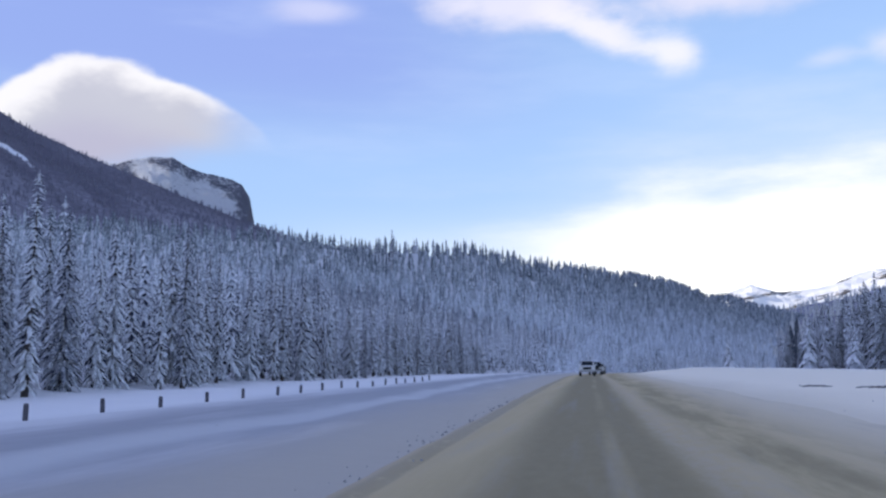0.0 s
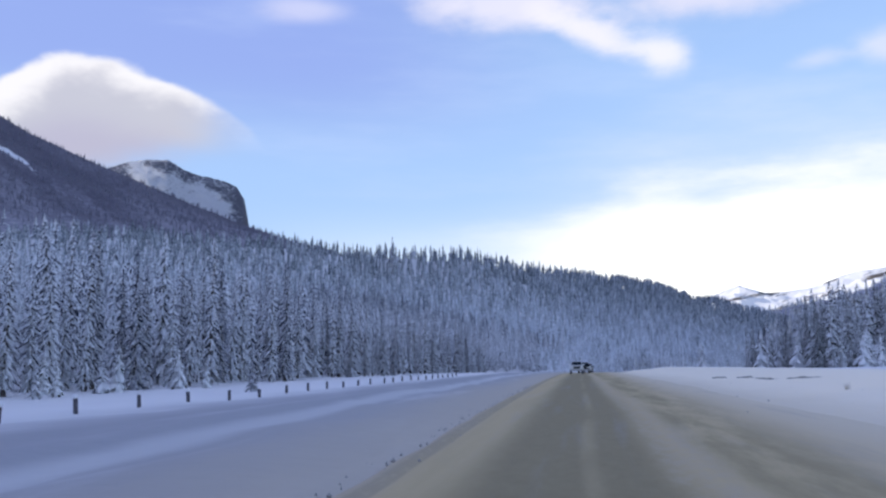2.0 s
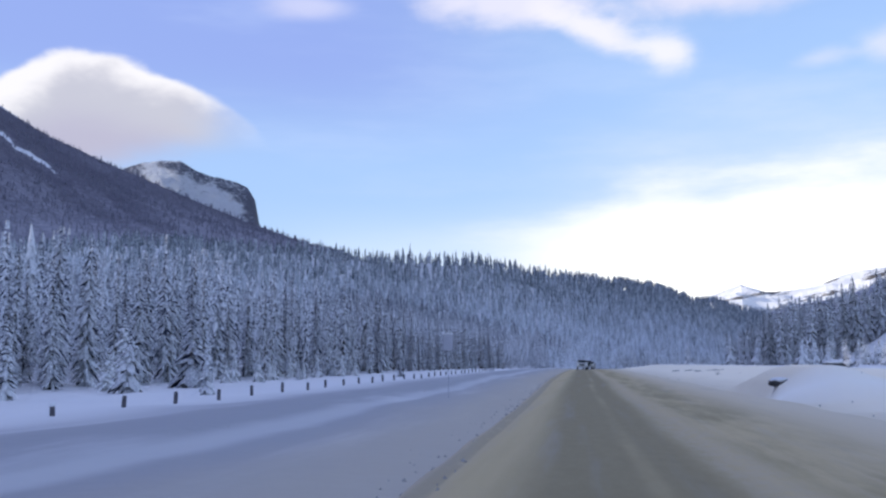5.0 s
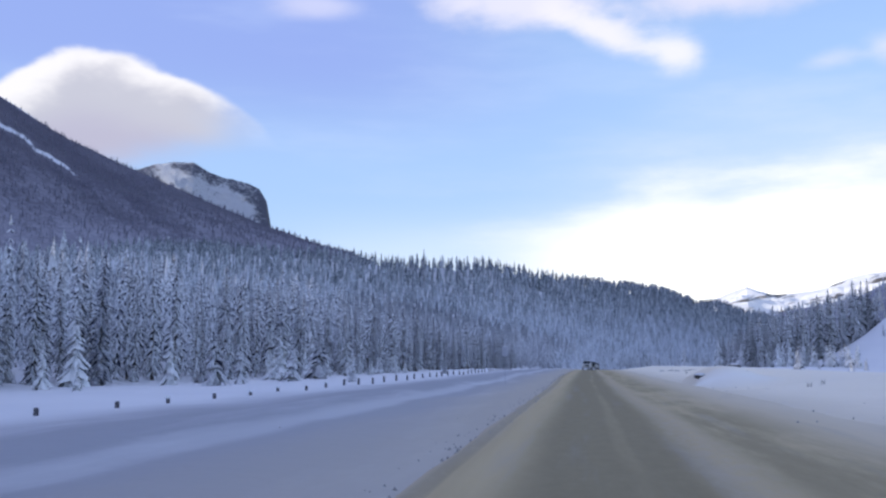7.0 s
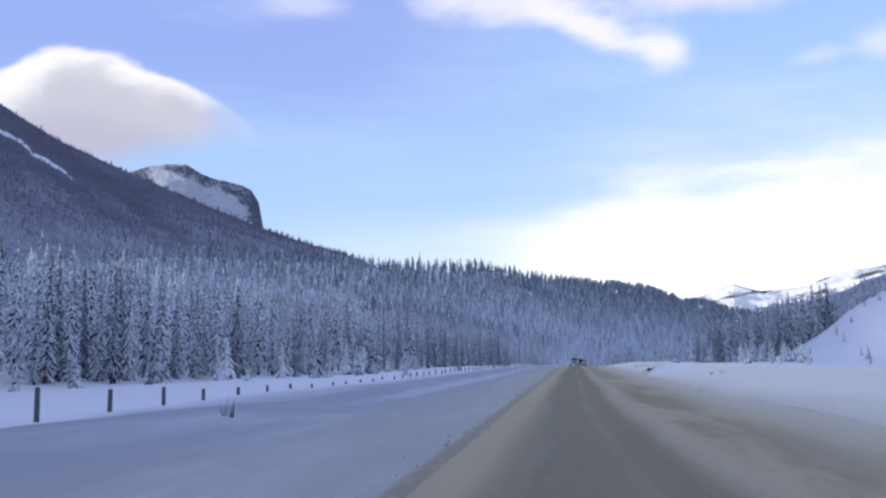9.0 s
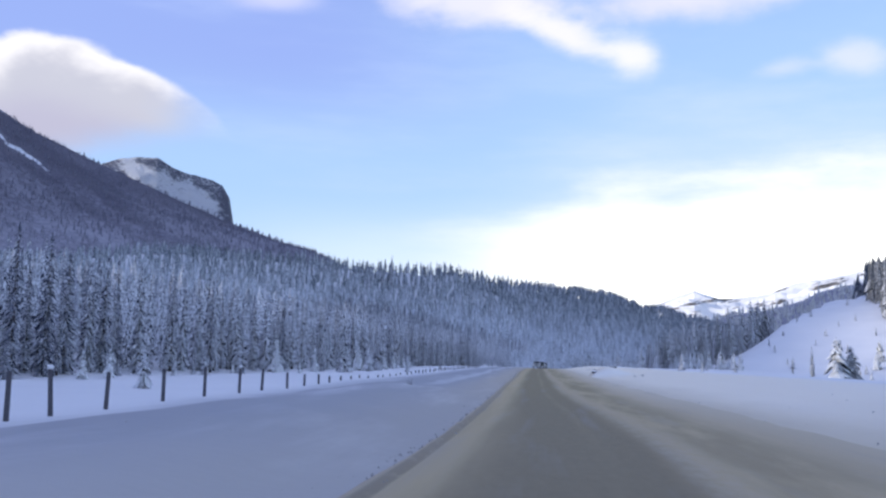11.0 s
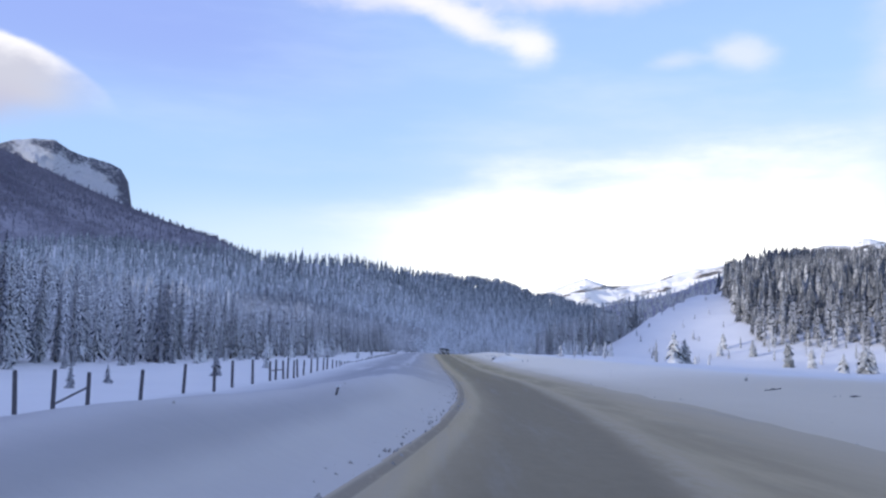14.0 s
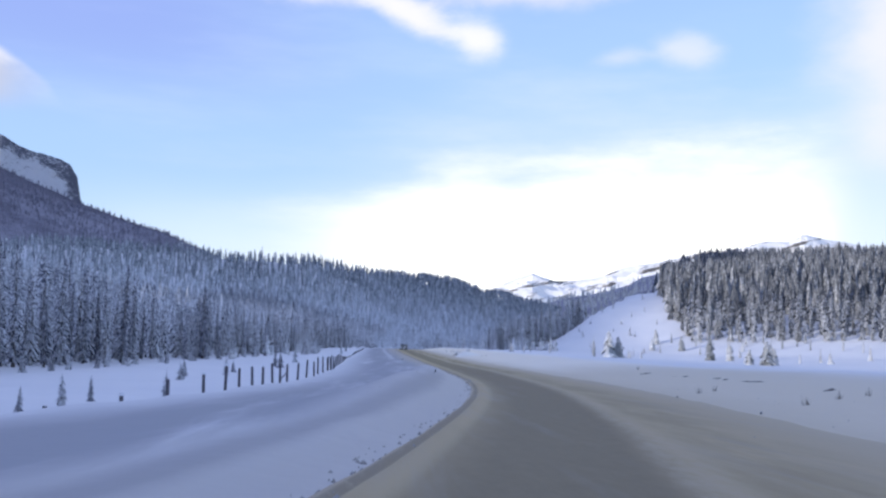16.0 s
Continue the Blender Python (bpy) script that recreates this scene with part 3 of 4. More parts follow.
bare = np.exp(-((MEL - line) / 0.16) ** 2) * sstep(-MAZ, 27.5, 29.5)
bare = bare + 0.8 * sstep(MS, 0.95, 1.0) * sstep(-MAZ, 29.5, 31.5)
set_attr(slope.data, "bare", bare.ravel())
timber = np.exp(-((MEL - line - 0.75) / 0.55) ** 2) + 0.7 * np.exp(-((MEL - line + 0.5) / 0.4) ** 2) + 0.5 * sstep(MS, 0.8, 1.0)
set_attr(slope.data, "timber", np.clip(timber, 0, 1).ravel())

peak, PX, PY, PZ, PS = ridge("rocky_peak", ROCK, EYE,
    [(-34, 9), (-28.5, 9.8), (-26.2, 11.0), (-25.0, 11.35), (-23.6, 11.75), (-22.6, 11.75), (-21.6, 11.3), (-20.4, 11.0), (-19.5, 10.85), (-18.9, 10.5), (-18.45, 9.8), (-18.15, 8.2), (-17.6, 6.5), (-17, 4)],
    1380, (1720, 1720), 4.0, 44, "rocky peak with a broad snow field and a dark cliff", 260, 70, 0.8)
PA = np.degrees(np.arctan2(PX - EYE[0], PY - EYE[1]))
PE = np.degrees(np.arctan2(PZ - 1.35, np.hypot(PX - EYE[0], PY - EYE[1])))
lie = PE - (9.75 - 0.40 * (PA + 21.4)) + 0.5 * fbm(PA * 1.4, PE * 1.4, 3)
field = 0.6 * sstep(lie, 1.1, 0.45) * sstep(PA, -25.0, -24.0) * sstep(PA, -18.6, -19.6)
field = field - 0.10 + 0.12 * sstep(PS, 0.93, 1.0) - 0.22 * sstep(PA, -19.2, -18.5)
set_attr(peak.data, "field", field.ravel())
FAR_EYE = (-6.0, -208.0)
far, QX, QY, QZ, QS = ridge("far_mountain", FAR_ROCK, FAR_EYE,
    [(-8, 1.5), (2, 2.3), (5.6, 3.3), (7.2, 3.95), (8.0, 4.25), (8.6, 4.45), (9.2, 4.2), (9.9, 4.0), (11, 4.05), (12.4, 4.3), (14.6, 5.0), (17, 5.4), (19.5, 5.75), (21.3, 6.2), (22.8, 6.1), (23.4, 6.6), (24.6, 6.2), (28, 5.4), (36, 6), (50, 5), (70, 4)],
    2600, (4100, 4100), 0.6, 44, "distant sunlit snow mountain with slanting dark rock bands", 260, 60, 0.7)
QA = np.degrees(np.arctan2(QX - FAR_EYE[0], QY - FAR_EYE[1]))
QE = np.degrees(np.arctan2(QZ - 1.35, np.hypot(QX - FAR_EYE[0], QY - FAR_EYE[1])))
set_attr(far.data, "along", (QA * 0.55).ravel())
set_attr(far.data, "across", ((QE - 0.24 * QA) * 3.2).ravel())
mid, NX, NY, NZ, NS = ridge("valley_ridge", SLOPE, FAR_EYE,
    [(4, 0.6), (8, 1.9), (8.9, 2.7), (10.5, 3.1), (12.4, 3.35), (14.0, 3.8), (14.6, 4.2), (15.7, 4.5), (16.8, 4.7), (20, 4.9), (26, 5.0), (40, 5), (60, 4)],
    900, (1700, 1600), 0.5, 14, "wooded ridge across the valley with snowy openings", 90, 30, smooth=True)
set_attr(mid.data, "timber", np.zeros(NX.size))
set_attr(mid.data, "bare", (0.35 + 0.25 * sstep(NS, 0.75, 1.0)).ravel())


# ---------------------------------------------------------------- trees
def conifer(r, h, whorls, per, segs, width=0.15, low=0.04, wide=0.28, taper=0.75, hang=1.0):
    """Corners and triangles of a spruce crown: whorls of drooping, snow-pressed boughs."""
    V, F = [], []
    for w in range(whorls):
        t = low + (0.985 - low) * (w + r.uniform(-0.3, 0.3)) / whorls
        n = per if t < 0.75 else max(4, per - 2)
        R = r.uniform(0.72, 1.22) * width * h * (1 - t) ** taper * (0.55 + 0.45 * min(1, t / 0.12)) + 0.012 * h
        a0 = r.uniform(0, 6.28)
        for b in range(n):
            if segs > 2 and r.random() < 0.12:
                continue
            L = R * r.uniform(0.5, 1.25)
            a = a0 + 6.283 * b / n + r.uniform(-0.3, 0.3)
            d, side = np.array([math.cos(a), math.sin(a), 0]), np.array([-math.sin(a), math.cos(a), 0])
            droop = hang * r.uniform(0.45, 1.25) * (1.15 - 0.5 * t)
            base = np.array([0, 0, t * h + 0.12 * L])
            o = len(V)
            for i in range(segs):
                s = i / segs
                p = base + d * L * (0.08 + 0.92 * s) + np.array([0, 0, -droop * L * s ** 1.4])
                hw = L * wide * (0.35 + math.sin(min(1, s * 1.5) * 1.57) * 0.65) * r.uniform(0.75, 1.2)
                sag = np.array([0, 0, -hw * r.uniform(0.35, 0.8)])
                V += [p + side * hw + sag, p + np.array([0, 0, 0.03 * L]), p - side * hw + sag]
            V.append(base + d * L * 1.04 + np.array([0, 0, -droop * L * 1.08]))
            tip = len(V) - 1
            for i in range(segs - 1):
                k = o + 3 * i
                F += [(k, k + 3, k + 1), (k + 1, k + 3, k + 4), (k + 1, k + 4, k + 2), (k + 2, k + 4, k + 5)]
            k = o + 3 * (segs - 1)
            F += [(k, tip, k + 1), (k + 1, tip, k + 2)]
    # leader
    o = len(V)
    for a in range(3):
        V.append(np.array([0.012 * h * math.cos(a * 2.09), 0.012 * h * math.sin(a * 2.09), 0.93 * h]))
    V.append(np.array([0, 0, h]))
    F += [(o, o + 1, o + 3), (o + 1, o + 2, o + 3), (o + 2, o, o + 3)]
    return np.array(V), np.array(F)


def spire(r, h, tiers, sides, width):
    """A distant conifer: ragged tiers of boughs."""
    V, F = [], []
    for k in range(tiers):
        z0 = h * (0.05 + 0.9 * k / tiers)
        z1 = h * min(1.0, 0.05 + 0.9 * (k + 1.75) / tiers)
        R = r.uniform(0.72, 1.22) * width * h * (1 - k / tiers) ** 0.8 + 0.02 * h
        a0, o = r.uniform(0, 6.28), len(V)
        for s in range(sides):
            rr = R * (1.15 if s % 2 else 0.6) * r.uniform(0.8, 1.2)
            V.append((rr * math.cos(a0 + 6.283 * s / sides), rr * math.sin(a0 + 6.283 * s / sides), z0 - (0.05 * h if s % 2 else -0.02 * h)))
        V.append((r.uniform(-0.02, 0.02) * h, r.uniform(-0.02, 0.02) * h, z1))
        F += [(o + s, o + (s + 1) % sides, o + sides) for s in range(sides)]
    return np.array(V), np.array(F)


def trunk_mesh(h, rad):
    bm = bmesh.new()
    rings = []
    for t, k in ((0.0, 1.25), (0.06, 1.0), (0.5, 0.6), (0.9, 0.2)):
        rings.append([bm.verts.new((rad * k * math.cos(a * 1.0472), rad * k * math.sin(a * 1.0472), t * h - 0.25)) for a in range(6)])
    for lo_, hi_ in zip(rings, rings[1:]):
        for a in range(6):
            bm.faces.new((lo_[a], lo_[(a + 1) % 6], hi_[(a + 1) % 6], hi_[a]))
    me = bpy.data.meshes.new("trunk")
    bm.to_mesh(me)
    bm.free()
    me.materials.append(BARK)
    return me


def tree_kind(seed, h, whorls, per, width, needles, low=0.05, taper=0.75, wide=0.26, hang=1.0):
    r = np.random.default_rng(seed)
    v, f = conifer(r, h, whorls, per, 3, width, low, wide, taper, hang)
    return mesh_of("crown", v, f, needles), trunk_mesh(h, 0.013 * h + 0.03), h


KINDS_L = [tree_kind(10 + i, 10.0, 64, 7, wd, NEEDLES, lo_, 0.55, 0.17, 0.95) for i, (wd, lo_) in enumerate(((0.06, 0.04), (0.075, 0.06), (0.05, 0.10), (0.085, 0.03), (0.055, 0.08), (0.068, 0.05), (0.048, 0.1)))]
KINDS_R = [tree_kind(30 + i, 10.0, 52, 8, wd, NEEDLES_R, lo_, 0.58, 0.18, 0.95) for i, (wd, lo_) in enumerate(((0.085, 0.03), (0.11, 0.02), (0.07, 0.05), (0.095, 0.08)))]
KINDS_S = [tree_kind(50 + i, 10.0, 22, 8, wd, NEEDLES, 0.02) for i, wd in enumerate((0.16, 0.24, 0.2))]
KINDS_B = [tree_kind(60 + i, 10.0, 26, 10, wd, NEEDLES_B, 0.0, 0.45, 0.3) for i, wd in enumerate((0.22, 0.27, 0.19))]
KINDS_W = [tree_kind(65 + i, 10.0, 22, 8, wd, NEEDLES_W, 0.01) for i, wd in enumerate((0.2, 0.27, 0.23))]
TREE_LABEL = {"W": ("small spruce plastered white with frost", "white-frosted young spruces"),
              "B": ("broad young spruce heaped with white snow", "snow-heaped young spruces on the flat"),
              "L": ("tall narrow spruce thickly frosted with snow", "spruces at the wood's edge"),
              "R": ("dark spruce with boughs laden with snow", "spruces below the snowy hill"),
              "S": ("young spruce half buried under snow", "young spruces in the snow")}


def plant(x, y, h, which, r, z=None):
    kinds = {"L": KINDS_L, "R": KINDS_R, "S": KINDS_S, "B": KINDS_B, "W": KINDS_W}[which]
    crown, stem, h0 = kinds[int(r.integers(len(kinds)))]
    z = float(ground_z(x, y)) if z is None else z
    ob = new({"L": "spruce", "R": "tall_spruce", "S": "young_spruce", "B": "broad_spruce", "W": "frosted_spruce"}[which])
    k, fat = h / h0, 1.3 if which == "B" else 1.0
    ob.matrix_world = pose(x, y, z - 0.03 * h, r.uniform(-2, 2), r.uniform(-2, 2), r.uniform(0, 360)) @ Matrix.Diagonal((k * fat * r.uniform(0.9, 1.15), k * fat * r.uniform(0.9, 1.15), k, 1))
    for nm, me in (("trunk", stem), ("crown", crown)):
        p_ = new(nm, me)
        p_.parent = ob
    lab, grp = TREE_LABEL[which]
    return tagged(ob, lab, "tree", grp)


def spread(x0, x1, y0, y1, gap, r):
    """Jittered places on a lattice."""
    nx, ny = max(1, int((x1 - x0) / gap)), max(1, int((y1 - y0) / gap))
    gx, gy = np.meshgrid(np.arange(nx), np.arange(ny))
    return (x0 + (gx + r.random(gx.shape)) * gap).ravel(), (y0 + (gy + r.random(gx.shape)) * gap).ravel()


def woods(name, xs, ys, zs, hs, kinds, material, label, r):
    """Many trees that nobody could count, as one mesh."""
    VV, FF, o = [], [], 0
    pick = r.integers(len(kinds), size=len(xs))
    for k, (v, f) in enumerate(kinds):
        m = np.where(pick == k)[0]
        if not len(m):
            continue
        a = r.uniform(0, 6.28, len(m))
        ca, sa2 = np.cos(a)[:, None], np.sin(a)[:, None]
        wd = hs[m][:, None] * r.uniform(0.85, 1.2, (len(m), 1))
        X = xs[m][:, None] + (v[None, :, 0] * ca - v[None, :, 1] * sa2) * wd
        Y = ys[m][:, None] + (v[None, :, 0] * sa2 + v[None, :, 1] * ca) * wd
        Z = zs[m][:, None] + v[None, :, 2] * hs[m][:, None]
        VV.append(np.stack([X, Y, Z], -1).reshape(-1, 3))
        FF.append((f[None] + (np.arange(len(m)) * len(v))[:, None, None] + o).reshape(-1, 3))
        o += len(m) * len(v)
    me = mesh_of(name, np.concatenate(VV), np.concatenate(FF), material)
    return tagged(new(name, me), label, "forest", kind="stuff")


tr = np.random.default_rng(21)
# first rows along the left edge of the wood
xs, ys = spread(0, 5.0, -165, 190, 2.45, tr)
for dx, y in zip(xs, ys):
    x = float(foot_x(y)) - dx + 2.5 * float(fbm(y / 15, 3.3, 2))
    plant(x, float(y), tr.uniform(6.2, 10.6) * float(np.interp(y, [-100, -10, 40], [0.88, 0.9, 1.05])), "L", tr)

MIDK = [conifer(np.random.default_rng(70 + i), 1.0, 20, 5, 2, (0.075, 0.06, 0.085, 0.055)[i % 4], 0.05 + 0.02 * i, 0.22, 0.6, 1.0) for i in range(8)]
xs, ys = spread(0, 16, -190, 260, 2.3, tr)
xs = foot_x(ys) - 1.6 - xs
hs = tr.uniform(5.0, 11.0, len(xs)) * np.interp(ys, [-100, -10, 40], [0.9, 0.93, 1.06])
woods("frosted_forest", xs, ys, ground_z(xs, ys) - 0.3, hs, MIDK, WOODS, "dense frosted spruce forest behind the wood's edge", tr)
BACK = [spire(np.random.default_rng(80 + i), 1.0, 8, 7, 0.085) for i in range(6)]
# trees south of y = -190 are unseen, added only to shade the verge
xs, ys = spread(0, 72, -330, 340, 3.1, tr)
xs = foot_x(ys) - 16 - xs
keep = (ys > -190) | (tr.random(len(xs)) < 0.45)
xs, ys = xs[keep], ys[keep]
woods("deep_forest", xs, ys, ground_z(xs, ys) - 0.3, tr.uniform(6.5, 11.5, len(xs)), BACK, WOODS, "frosted spruces deeper in the forest on the lower hillside", tr)

FARK = [spire(np.random.default_rng(90 + i), 1.0, 5, 6, 0.10) for i in range(6)]
HILLK = [spire(np.random.default_rng(190 + i), 1.0, 4, 5, (0.12, 0.15, 0.10, 0.13)[i % 4]) for i in range(8)]
xs, ys = spread(-420, 480, -60, 1380, 3.2, tr)
f_, c_ = foot_x(ys), crest_x(ys)
s_ = (f_ - xs) / (f_ - c_)
near = (ys < 340) & (xs > f_ - 88) & ((ys < 260) | (xs < f_ - 16))
keep = (s_ > 0) & (s_ < 1.06) & ~near & ((ys > 60) | (s_ > 0.3))
xs, ys = xs[keep], ys[keep]
hs = tr.uniform(5.2, 9.2, len(xs)) * np.interp(ys, [300, 520], [0.78, 1.0])
woods("hillside_forest", xs, ys, ground_z(xs, ys) - 0.3, hs, HILLK, HILL_WOODS, "frosted conifer forest covering the hillside", tr)

# woods on the steep mountainside
pick = tr.integers(0, MX.size, 46000)
sel = (MS.ravel()[pick] <= 1.0) & (MS.ravel()[pick] > 0.1) & (MAZ.ravel()[pick] < -11) & (MAZ.ravel()[pick] > -48) & (bare.ravel()[pick] < 0.45)
pick = pick[sel]
jx, jy = tr.uniform(-7, 7, len(pick)), tr.uniform(-7, 7, len(pick))
TINY = [spire(np.random.default_rng(120 + i), 1.0, 3, 6, 0.16) for i in range(4)]
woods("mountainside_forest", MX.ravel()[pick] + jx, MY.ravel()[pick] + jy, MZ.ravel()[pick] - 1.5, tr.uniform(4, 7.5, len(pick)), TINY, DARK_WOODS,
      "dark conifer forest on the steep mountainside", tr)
pick = tr.integers(0, NX.size, 5200)
pick = pick[(NS.ravel()[pick] <= 1.0)]
woods("valley_forest", NX.ravel()[pick] + tr.uniform(-9, 9, len(pick)), NY.ravel()[pick] + tr.uniform(-9, 9, len(pick)), NZ.ravel()[pick] - 1.5, tr.uniform(8, 14, len(pick)), TINY,
      PALE_WOODS, "pale conifer forest on the ridge across the valley", tr)

# right side: wood over the snowy hill
def clearing_edge(y):
    return -6 + (y + 208) * 0.283 + 7 * sstep(y, 190, 90)


xs, ys = spread(60, 460, -60, 560, 4.0, tr)
p_, q_ = 0.45 * xs + 0.89 * ys, 0.89 * xs - 0.45 * ys
keep = (((xs > clearing_edge(ys) + 4 * fbm(ys / 12, 1.0, 2)) & (p_ > 134)) | ((p_ > 292) & (xs > (ys + 165) * 0.252)) | (p_ > 335)) & (q_ > -60) & (p_ < 480)
xs, ys = xs[keep], ys[keep]
front = 0.45 * xs + 0.89 * ys < 160
LADEN = [conifer(np.random.default_rng(140 + i), 1.0, 16, 6, 2, 0.11, 0.04, 0.24, 0.7, 1.2) for i in range(6)]
woods("wood_edge_forest", xs[front], ys[front], ground_z(xs[front], ys[front]) - 0.3, tr.uniform(9, 14, front.sum()), LADEN, WOODS_R, "dark snow-laden conifers at the foot of the hill forest", tr)
xs, ys = xs[~front], ys[~front]
woods("hill_forest", xs, ys, ground_z(xs, ys) - 0.3, tr.uniform(10, 15, len(xs)), HILLK, WOODS_H, "dark snowy conifer forest on the hill above the clearing", tr)

# group of tall spruces left of the snowy hill
xs, ys = spread(30, 74, 105, 205, 3.9, tr)
for x, y in zip(xs, ys):
    if 0.89 * x - 0.45 * y > -14.5 or x < 30 + (y - 105) * 0.05:
        continue
    plant(float(x), float(y), tr.uniform(8.5, 12.5) * float(np.interp(math.degrees(math.atan2(x, y + 24)), [8, 11, 14, 18], [0.45, 0.75, 1.05, 1.12])) * float(np.interp(y, [105, 150, 200], [0.95, 1.15, 1.3])), "R", tr)
xs, ys = spread(20, 200, 215, 420, 6.0, tr)
keep = (0.89 * xs - 0.45 * ys < -45) & (xs > 40 + (ys - 215) * 0.3)
woods("valley_floor_forest", xs[keep], ys[keep], ground_z(xs[keep], ys[keep]) - 0.3, tr.uniform(9, 14, keep.sum()), FARK, WOODS_R,
      "dark snowy conifers along the valley floor", tr)

# bushes and young trees on and below the snowy hill
for x, y, h, k in ((43, 11, 6.2, "B"), (45.4, 12.5, 5.0, "B"), (40.0, 13, 4.6, "R"), (25, 40, 3.0, "S"), (24, 11, 1.6, "S"), (79, 51, 8.0, "B"), (84, 50, 6.4, "B"), (70, -11, 6.6, "B"), (73.5, -6, 5.4, "B"), (87, 84, 6.0, "B"), (93, 92, 6.8, "B"), (100, 84, 6.2, "B"), (107, 80, 6.6, "B"), (117, 85, 7.5, "B"), (76, 96, 5.0, "B"),
                   (67.0, -9, 4.6, "B"), (84, 92, 6, "B"), (90, 97, 7, "B"), (97, 88, 5.5, "B"), (104, 92, 7, "B"), (112, 84, 6.5, "B"), (80, 106, 6.5, "B"), (118, 78, 6, "B"), (126, 74, 7, "B"), (60, 60, 2.2, "S"), (66, 80, 2.4, "S"),
                   (56, 90, 2.4, "S"), (75, 120, 3, "S"), (60, 130, 2.6, "S"), (90, 20, 3, "S"), (95, 15, 3.4, "S"), (52, 30, 2.2, "S"), (38, 60, 2.0, "S"), (35, 75, 1.8, "S"), (30, 120, 5.5, "W"),
                   (34, 112, 3.3, "W"), (27, 130, 6, "W"), (36, 103, 3.5, "W"), (38, 101, 3.8, "W"), (40, 101.5, 3.1, "W"), (41.5, 99, 4.0, "W"), (43, 100, 3.2, "W"), (39.4, 99, 4.2, "W"), (35, 104, 4.6, "W"), (44.6, 99, 4.4, "W"), (33, 108, 4.4, "W"), (26, 195, 6.5, "W"), (100, 62, 4.5, "S"), (112, 58, 5.5, "B"), (122, 50, 4.5, "S"), (94, 70, 3.5, "S"),
                   (130, 70, 6.5, "B"), (84, 66, 3.4, "S"), (104, 40, 2.5, "S"), (88, 150, 2.4, "S"), (98, 190, 2.5, "S"), (80, 165, 2.2, "S")):
    if x > 84 and k == "B":
        k, h = "R", 0.62 * h
    plant(x, y, h * (0.78 if k == "B" and x > 60 else 1), k, tr)
for y in np.arange(-48, 40, 2.0):
    if tr.random() < 0.6:
        plant(float(foot_x(y)) + tr.uniform(0.5, 7 if y < -5 else 4), float(y), tr.uniform(1.2, 4.4 if y < -5 else 2.8), "W" if tr.random() < 0.6 else "S", tr)
for y in np.arange(-90, -48, 4.0):
    plant(float(foot_x(y)) + tr.uniform(1, 4), float(y), tr.uniform(1.0, 2.2), "S" if tr.random() < 0.6 else "W", tr)
for du, y, h in ((-13.4, -181, 0.7), (-13.0, -179.5, 1.0), (-14.5, -174, 0.9), (-13.4, -170, 1.1), (-19, -148, 1.1), (-20, -143, 1.2), (-18.5, -137, 1.2), (-19, -131, 1.0), (-17, -117, 1.6), (-18, -112, 1.9), (-17.5, -95, 2.0), (-14.8, -24, 2.2), (-15.5, 22, 1.7)):
    plant(float(road_x(y)) + du, y, h, "S", tr)
for y in np.arange(-165, -92, 4.0):
    plant(float(foot_x(y)) + tr.uniform(0.5, 3.5), float(y), tr.uniform(0.9, 2.0), "S", tr)
for x in np.arange(86, 132, 8.5):
    plant(float(x) + tr.uniform(-1.5, 1.5), (133 - 0.45 * float(x)) / 0.89 + tr.uniform(-2, 3), tr.uniform(3.0, 5.0), "R", tr)
for k in range(15):
    plant(33.5 + k * 0.9 + tr.uniform(-0.4, 0.4), 101 - 0.4 * k + tr.uniform(-2.5, 1.0), tr.uniform(2.6, 4.6), "W", tr)
for x, y, h in ((57, 50, 2.2), (62, 56, 2.6), (59.8, 123, 2.4), (59, 102, 3.0), (74, 157, 2.0), (76, 136, 2.2), (87, 130, 2.4), (77, 91, 2.6), (72, 91, 2.2), (59, 107, 2.2), (71, 127, 1.8), (76, 117.5, 2.0), (66, 140, 1.6), (82, 145, 1.8)):
    plant(x, y, h, "S", tr)
# two tall spruces that stand above the crest
plant(-47.5, 173, 16.5, "L", tr)
plant(-84, 421, 19.0, "L", tr)
plant(-30, 70, 11.5, "L", tr)
plant(-29.8, 75, 11.5, "L", tr)


# ---------------------------------------------------------------- fence
def post_mesh():
    bm = bmesh.new()
    rings = []
    for z, rd in ((-0.6, 0.065), (0.0, 0.065), (0.9, 0.06), (1.16, 0.058), (1.2, 0.045)):
        rings.append([bm.verts.new((rd * math.cos(a * 0.7854), rd * math.sin(a * 0.7854), z)) for a in range(8)])
    for lo_, hi_ in zip(rings, rings[1:]):
        for a in range(8):
            bm.faces.new((lo_[a], lo_[(a + 1) % 8], hi_[(a + 1) % 8], hi_[a]))
    bm.faces.new(rings[-1])
    me = bpy.data.meshes.new("post")
    bm.to_mesh(me)
    bm.free()
    me.materials.append(POST)
    return me


def cap_mesh():
    bm = bmesh.new()
    bmesh.ops.create_uvsphere(bm, u_segments=8, v_segments=5, radius=0.085, matrix=Matrix.Diagonal((1, 1, 0.8, 1)))
    me = bpy.data.meshes.new("snow_cap")
    bm.to_mesh(me)
    bm.free()
    me.materials.append(SNOW)
    return me


